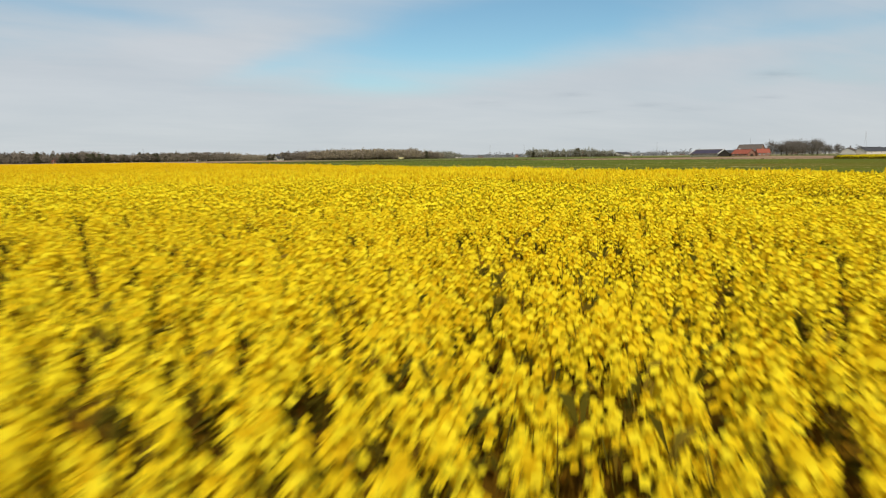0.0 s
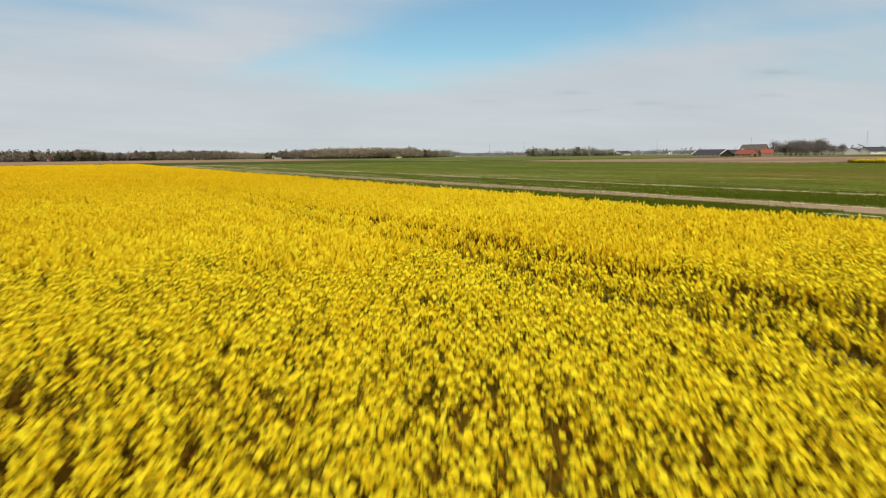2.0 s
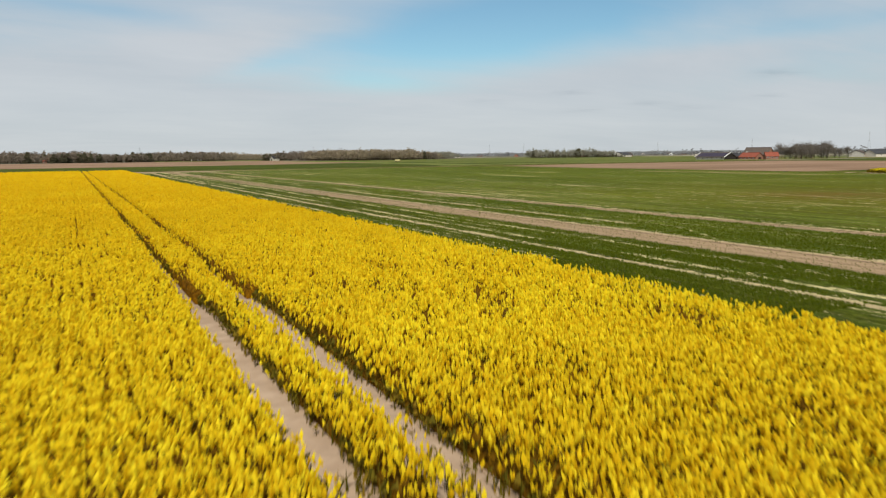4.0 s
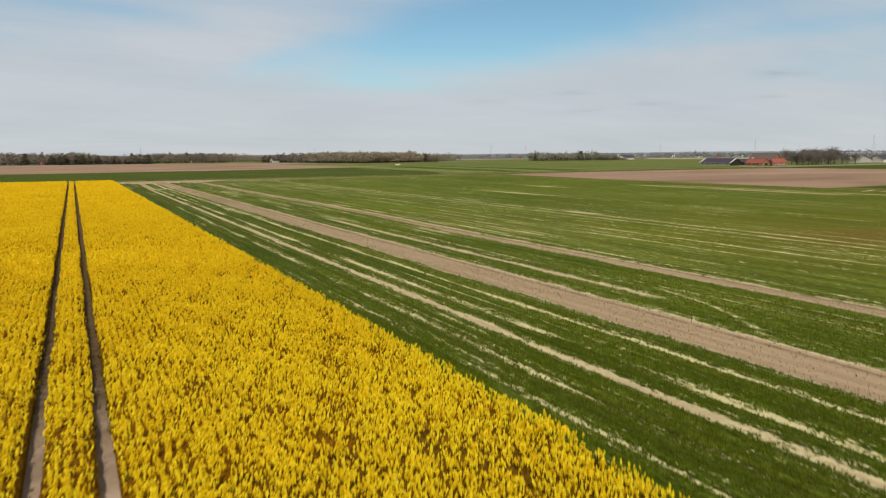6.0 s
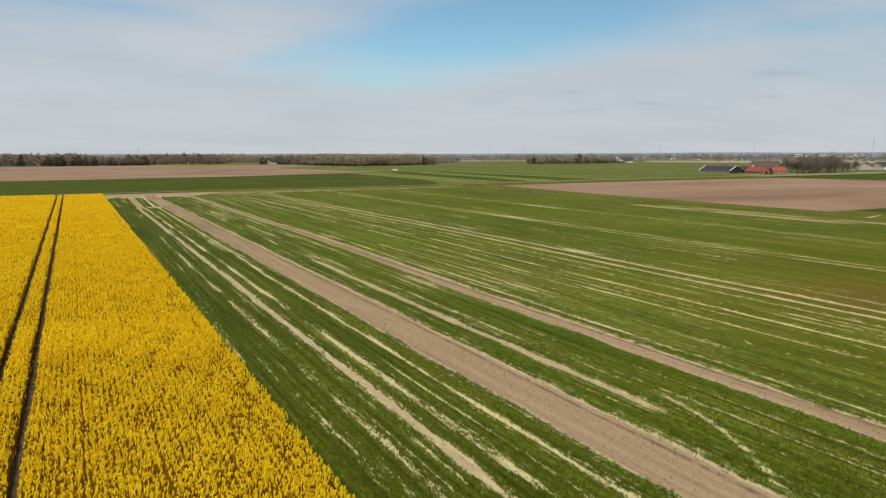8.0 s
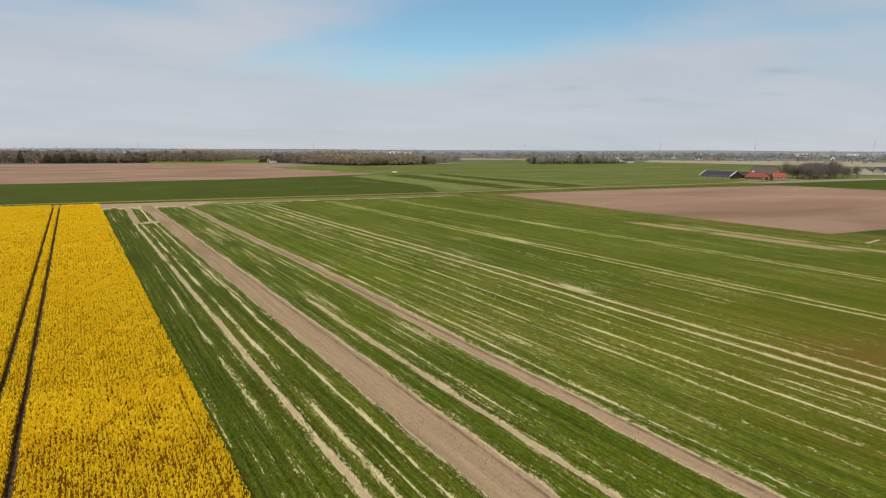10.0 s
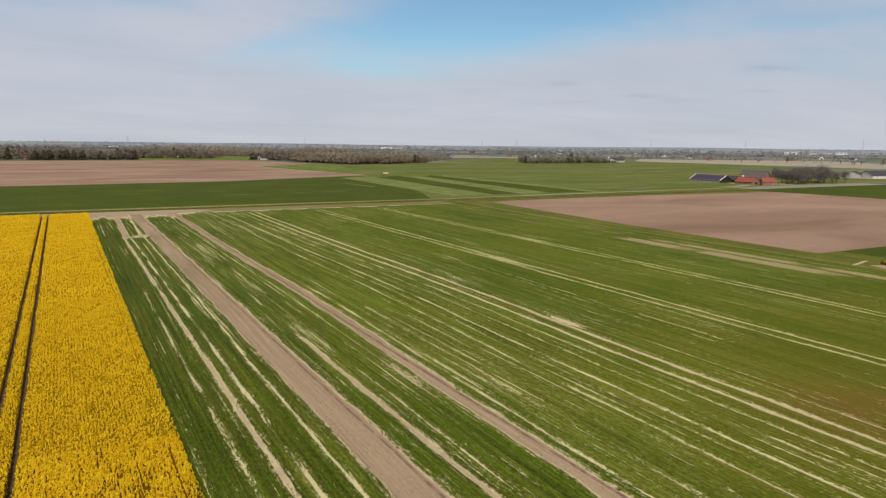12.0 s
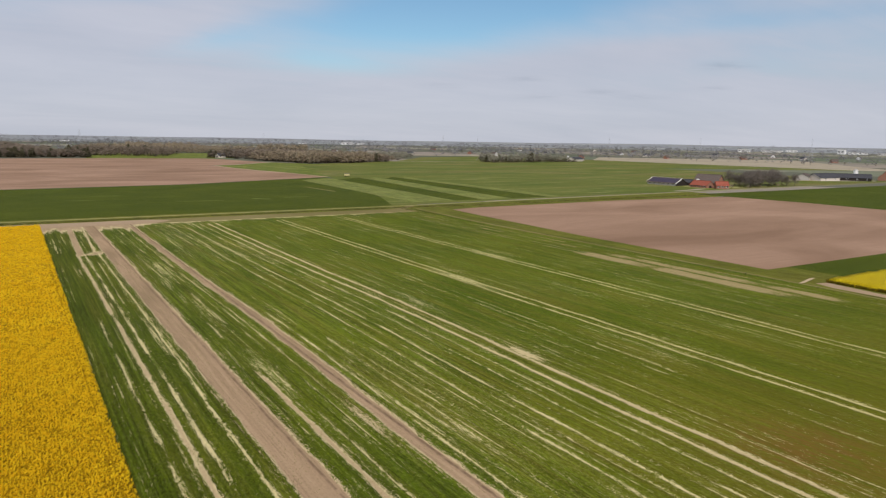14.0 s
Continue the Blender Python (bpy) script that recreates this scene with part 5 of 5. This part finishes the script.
def gable_house(name, x, y, wide, long, eave, ridge, turn, walls, roof, label, category, over=0.5, windows=3, door=True, gable=None):
    """A house with a saddle roof, its ridge along its own y: walls with gables, two roof slabs, ridge cap, doors and windows."""
    root = new(name)
    w, h = wide / 2, long / 2
    v = [(-w, -h, 0), (w, -h, 0), (w, h, 0), (-w, h, 0), (-w, -h, eave), (w, -h, eave), (w, h, eave), (-w, h, eave), (0, -h, ridge - 0.15), (0, h, ridge - 0.15)]
    part("wall", mesh_of("wall", v, [(0, 3, 7, 4), (1, 5, 6, 2), (0, 4, 8, 5, 1), (2, 6, 9, 7, 3)], [walls, gable or walls], [0, 0, 1, 1]), root)
    slope = (ridge - eave) / w
    for sx, side in ((-1, "west"), (1, "east")):
        e, zt = w + over, 0.18
        ze = eave - over * slope
        rv = [(sx * e, -h - over, ze), (sx * e, h + over, ze), (0, h + over, ridge), (0, -h - over, ridge)]
        rv += [(a, b, c + zt) for a, b, c in rv]
        f = [(0, 1, 2, 3), (7, 6, 5, 4), (0, 4, 5, 1), (1, 5, 6, 2), (3, 2, 6, 7), (0, 3, 7, 4)]
        part("roof", mesh_of("roof", rv, f, roof), root)
    part("ridge_cap", box_mesh("ridge_cap", -0.25, 0.25, -h - over, h + over, ridge + 0.08, ridge + 0.32, roof, 0.06), root)
    for k in range(windows):
        yy = -h + (k + 0.5) * long / windows
        for sx in (-1, 1):
            xa = sx * w
            fr = part("window", box_mesh("window", min(xa, xa + sx * 0.06), max(xa, xa + sx * 0.06), yy - 0.65, yy + 0.65, eave * 0.35, eave * 0.85, WHITE), root, "white window frame")
            part("pane", box_mesh("pane", min(xa + sx * 0.06, xa + sx * 0.09), max(xa + sx * 0.06, xa + sx * 0.09), yy - 0.52, yy + 0.52, eave * 0.40, eave * 0.80, GLASS), fr)
    if door:
        part("door", box_mesh("door", -wide * 0.16, wide * 0.16, -h - 0.08, -h + 0.02, 0, min(eave * 0.95, 3.2), TIMBER), root, "dark barn door")
    root.matrix_basis = pose(x, y, 0, 0, 0, turn)
    return tagged(root, label, category), slope


barn, slope = gable_house("barn", 452, 379.5, 13.5, 28, 2.0, 5.4, 0, PLASTER, OLD_ROOF, "low barn with solar panels on its dark roof", "barn", 0.7, 6, True, TIMBER)
ang = math.atan(slope)
panel = box_mesh("solar_panel", -0.0, 1.9, -1.18, 1.18, 0, 0.06, PANEL)
for i in range(11):
    for j in range(3):
        p = new("solar_panel", panel)
        p.parent = barn
        d = 0.35 + j * 2.05
        p.matrix_basis = Matrix.Translation((-6.75 + d * math.cos(ang), -12.2 + i * 2.43, 2.0 + d * math.sin(ang) + 0.26)) @ Matrix.Rotation(-ang, 4, "Y")
for side in (-1, 1):
    part("verge_board", box_mesh("verge_board", -0.28, 0.28, side * 14.72 - 0.10, side * 14.72 + 0.10, 0, 7.9, WHITE), barn, "white verge board").matrix_basis = (
        Matrix.Translation((-7.4, 0, 1.9)) @ Matrix.Rotation(math.pi / 2 - ang, 4, "Y"))
part("ridge_trim", box_mesh("ridge_trim", -0.3, 0.3, -14.7, 14.7, 5.62, 5.84, CEMENT, 0.08), barn, "pale grey ridge capping")
gable_house("shed", 464, 369, 7, 9, 2.4, 4.6, 0, TIMBER, DARK_ROOF, "small dark shed behind the solar barn", "shed", 0.3, 1)
gable_house("stable", 453, 347, 9, 15, 1.9, 5.0, 0, BRICK, RED_TILE, "brick stable with a bright red tiled roof", "stable", 0.4, 4)
gable_house("great_barn", 474, 357, 14, 19, 2.9, 9.0, 14, BRICK, OLD_ROOF, "large old farm barn with a weathered brown roof", "barn", 0.5, 3)
gable_house("farmhouse", 456, 332, 7, 9, 2.4, 5.2, 52, BRICK, RED_TILE, "red brick farmhouse with a red tiled roof", "farmhouse", 0.3, 3)
gable_house("barn", 652, 386, 12, 18, 3.4, 6.2, 112, CEMENT, OLD_ROOF, "pale grey cattle barn at the second farm", "barn", 0.5, 3)
gable_house("barn", 664, 374, 15, 26, 3.0, 6.6, 82, PLASTER, DARK_ROOF, "open pale barn at the second farm", "barn", 0.5, 2)
gable_house("barn", 692, 367, 17, 40, 2.8, 6.2, 33, TIMBER, DARK_ROOF, "long barn with a dark sheet roof", "barn", 0.5, 5)
gable_house("farmhouse", 735, 352, 12, 24, 3.2, 8.6, 112, BRICK, RED_TILE, "big farmhouse with a red tiled roof", "farmhouse", 0.4, 3)


def silo(x, y, rad, tall, label):
    root = new("silo")
    bm = bmesh.new()
    bmesh.ops.create_cone(bm, cap_ends=True, segments=20, radius1=rad, radius2=rad, depth=tall, matrix=Matrix.Translation((0, 0, tall / 2)))
    me = bpy.data.meshes.new("tank")
    bm.to_mesh(me), bm.free()
    me.materials.append(WHITE)
    part("tank", me, root)
    bm = bmesh.new()
    bmesh.ops.create_cone(bm, cap_ends=True, segments=20, radius1=rad * 1.05, radius2=0.2, depth=rad * 0.8, matrix=Matrix.Translation((0, 0, tall + rad * 0.4)))
    me = bpy.data.meshes.new("cap")
    bm.to_mesh(me), bm.free()
    me.materials.append(CEMENT)
    part("cap", me, root, "grey conical cap")
    root.location = (x, y, 0)
    return tagged(root, label, "silo")


silo(722, 375, 2.0, 9, "round white feed silo behind the long barn")
silo(461, 357.5, 1.0, 5.4, "small white feed silo behind the red stable")
silo(800, 885, 1.5, 8.5, "tall white silo beside a far farm")
gable_house("farmhouse", 742, 902, 13, 22, 3, 8.5, 20, BRICK, RED_TILE, "far farmhouse with a red roof among trees", "farmhouse", 0.4, 3)
gable_house("barn", 812, 880, 14, 34, 3.5, 7, 110, PLASTER, DARK_ROOF, "far low barn with a dark roof", "barn", 0.5, 4)

# the trailer standing in the meadow
trailer = new("farm_trailer")
part("box", box_mesh("box", -2.3, 2.3, -1.1, 1.1, 0.8, 2.4, plain("faded_yellow", (0.45, 0.38, 0.16), (0.55, 0.48, 0.25)), 0.08), trailer)
part("tarpaulin", box_mesh("tarpaulin", -2.35, 2.35, -1.15, 1.15, 2.4, 2.75, plain("dull_canvas", (0.10, 0.10, 0.07), (0.16, 0.15, 0.11)), 0.12), trailer, "dull canvas cover")
for wx in (-1.4, 1.4):
    for wy in (-1.0, 1.0):
        bm = bmesh.new()
        bmesh.ops.create_cone(bm, cap_ends=True, segments=14, radius1=0.5, radius2=0.5, depth=0.3, matrix=pose(wx, wy, 0.5, 90, 0, 0))
        me = bpy.data.meshes.new("wheel")
        bm.to_mesh(me), bm.free()
        me.materials.append(TIMBER)
        part("wheel", me, trailer, "black tyre")
trailer.matrix_basis = pose(252, 555, 0, 0, 0, -25)
tagged(trailer, "pale yellow farm trailer standing in the meadow", "trailer")


# ---- far village, houses in the woods, pylons ----
def at(az, far):
    return 5 + math.sin(radians(az)) * far, math.cos(radians(az)) * far


for az, far, wide, long, tall, turn in ((55.0, 3000, 22, 60, 18, 20), (56.9, 3100, 20, 110, 12, 35), (58.2, 3300, 24, 60, 14, 40), (61.4, 2900, 26, 34, 30, 10), (62.4, 2950, 24, 90, 12, 25),
                                        (64.0, 2900, 20, 60, 11, 25), (24.0, 3300, 24, 70, 16, 80), (24.8, 3350, 22, 110, 9, 80), (20.5, 3300, 20, 50, 9, 80), (3.5, 3200, 20, 50, 10, 90)):
    x, y = at(az, far)
    root = new("factory_hall")
    wide, long, tall = wide * 0.7, long * 0.7, tall * 0.55
    part("wall", box_mesh("wall", -wide / 2, wide / 2, -long / 2, long / 2, 0, tall, WHITE, 0.3), root)
    part("roof", box_mesh("roof", -wide / 2 - 0.4, wide / 2 + 0.4, -long / 2 - 0.4, long / 2 + 0.4, tall, tall + 0.7, CEMENT, 0.2), root, "grey flat roof")
    n = max(2, int(long / 14))
    for k in range(n):
        yy = -long / 2 + (k + 0.5) * long / n
        part("window", box_mesh("window", -wide / 2 - 0.15, -wide / 2, yy - 4, yy + 4, tall * 0.45, tall * 0.7, GLASS), root)
    root.matrix_basis = pose(x, y, 0, 0, 0, turn)
    tagged(root, "large white hall in the far town", "hall", "halls of the far town")

for k, (az, far) in enumerate([(-2, 1130), (1.0, 1150), (2.3, 1165), (7.5, 1285), (8.3, 1290), (14.2, 1112), (20, 1500), (23, 1550), (29, 1450), (34, 1600), (36, 1500), (40, 1700), (43, 1400), (46, 1850),
                               (48, 1700), (49.5, 1500), (51, 1750), (53, 1900), (55, 1600), (57, 1900), (59, 1700), (61, 1500), (62.5, 1900), (27, 2000), (31, 2100), (38, 2200), (44, 2300), (47, 2400)]):
    x, y = at(az, far)
    gable_house("house", x, y, 8 + k % 3, 11 + k % 5, 3.2, 7.2, 20 + 53 * k, (BRICK, WHITE, PLASTER)[k % 3], (RED_TILE if k < 7 else OLD_ROOF, OLD_ROOF, DARK_ROOF)[k % 3],
                ("far brick house", "far white house", "far pale house with a dark roof")[k % 3] + " among trees", "house", 0.4, 2)

STEEL = plain("galvanised_steel", (0.36, 0.38, 0.40), (0.44, 0.46, 0.48), 0.6)


def pylon():
    """A lattice pylon with three pairs of arms."""
    root = new("power_pylon")
    v, t = [], []
    for sx in (-1, 1):
        for sy in (-1, 1):
            limb(v, t, (sx * 4, sy * 4, 0), (sx * 0.7, sy * 0.7, 30), 0.17, 0.12, 4)
            limb(v, t, (sx * 0.7, sy * 0.7, 30), (sx * 0.4, sy * 0.4, 46), 0.12, 0.09, 4)
    for k in range(9):
        z0, z1 = k * 5.0, k * 5.0 + 5.0
        r0, r1 = (4 - 3.3 * min(z0, 30) / 30), (4 - 3.3 * min(z1, 30) / 30)
        for sx in (-1, 1):
            limb(v, t, (sx * r0, -r0, z0), (sx * r1, r1, z1), 0.07, 0.07, 3)
            limb(v, t, (-r0, sx * r0, z0), (r1, sx * r1, z1), 0.07, 0.07, 3)
    part("mast", tri_mesh("mast", v, t, [STEEL]), root)
    for z, w in ((27, 8), (34, 10), (41, 7)):
        v, t = [], []
        for sx in (-1, 1):
            limb(v, t, (0, -0.6, z), (sx * w, 0, z + 0.3), 0.16, 0.1, 3)
            limb(v, t, (0, 0.6, z + 1.8), (sx * w, 0, z + 0.3), 0.16, 0.1, 3)
        part("arm", tri_mesh("arm", v, t, [STEEL]), root)
    return tagged(root, "tall grey lattice power pylon on the plain", "pylon", "pylons of the power line")


one = pylon()
line = [(59.5, 1720), (51.9, 2150), (45.1, 2450), (34.6, 2500), (31.8, 2650), (17.5, 2900), (4.5, 2700)]
for k, (az, far) in enumerate(line):
    m = pose(*at(az, far), 0, 0, 0, 25 + 4 * k)
    if k:
        copy_thing(one, m)
    else:
        one.matrix_basis = m


# ---- reeds along the ditches ----
def reeds():
    m = Nodes("reeds", 0.8)
    mat = m.done(m.ramp(m.island(), (0.0, (0.07, 0.08, 0.02)), (0.6, (0.13, 0.125, 0.04)), (1.0, (0.26, 0.21, 0.10))), 0.2)
    x = np.concatenate([rng.uniform(-200, 182, 3200), np.full(500, 164.6) + rng.normal(0, 0.5, 500), rng.uniform(182, 400, 1500)])
    y = np.concatenate([END + 12.5 + rng.normal(0, 0.6, 3200), rng.uniform(-20, END + 9, 500), END + 10 + rng.normal(0, 0.6, 1500)])
    p = np.stack([x, y, np.zeros(len(x))], 1)
    v = np.array([(-0.25, 0, 0), (0.25, 0, 0), (0.1, 0.1, 0.55), (0, -0.25, 0), (0, 0.25, 0), (-0.1, 0.05, 0.45)])
    a, b = many(v, np.array([(0, 1, 2), (3, 4, 5)]), p, rng.uniform(0, 6.3, len(p)), rng.uniform(0.5, 1.4, len(p)), rng.uniform(0.3, 1.0, len(p)))
    return tagged(new("reeds", tri_mesh("reeds", a, b, [mat])), "rough dry grass and reeds along the ditch", "grass", kind="stuff")


reeds()
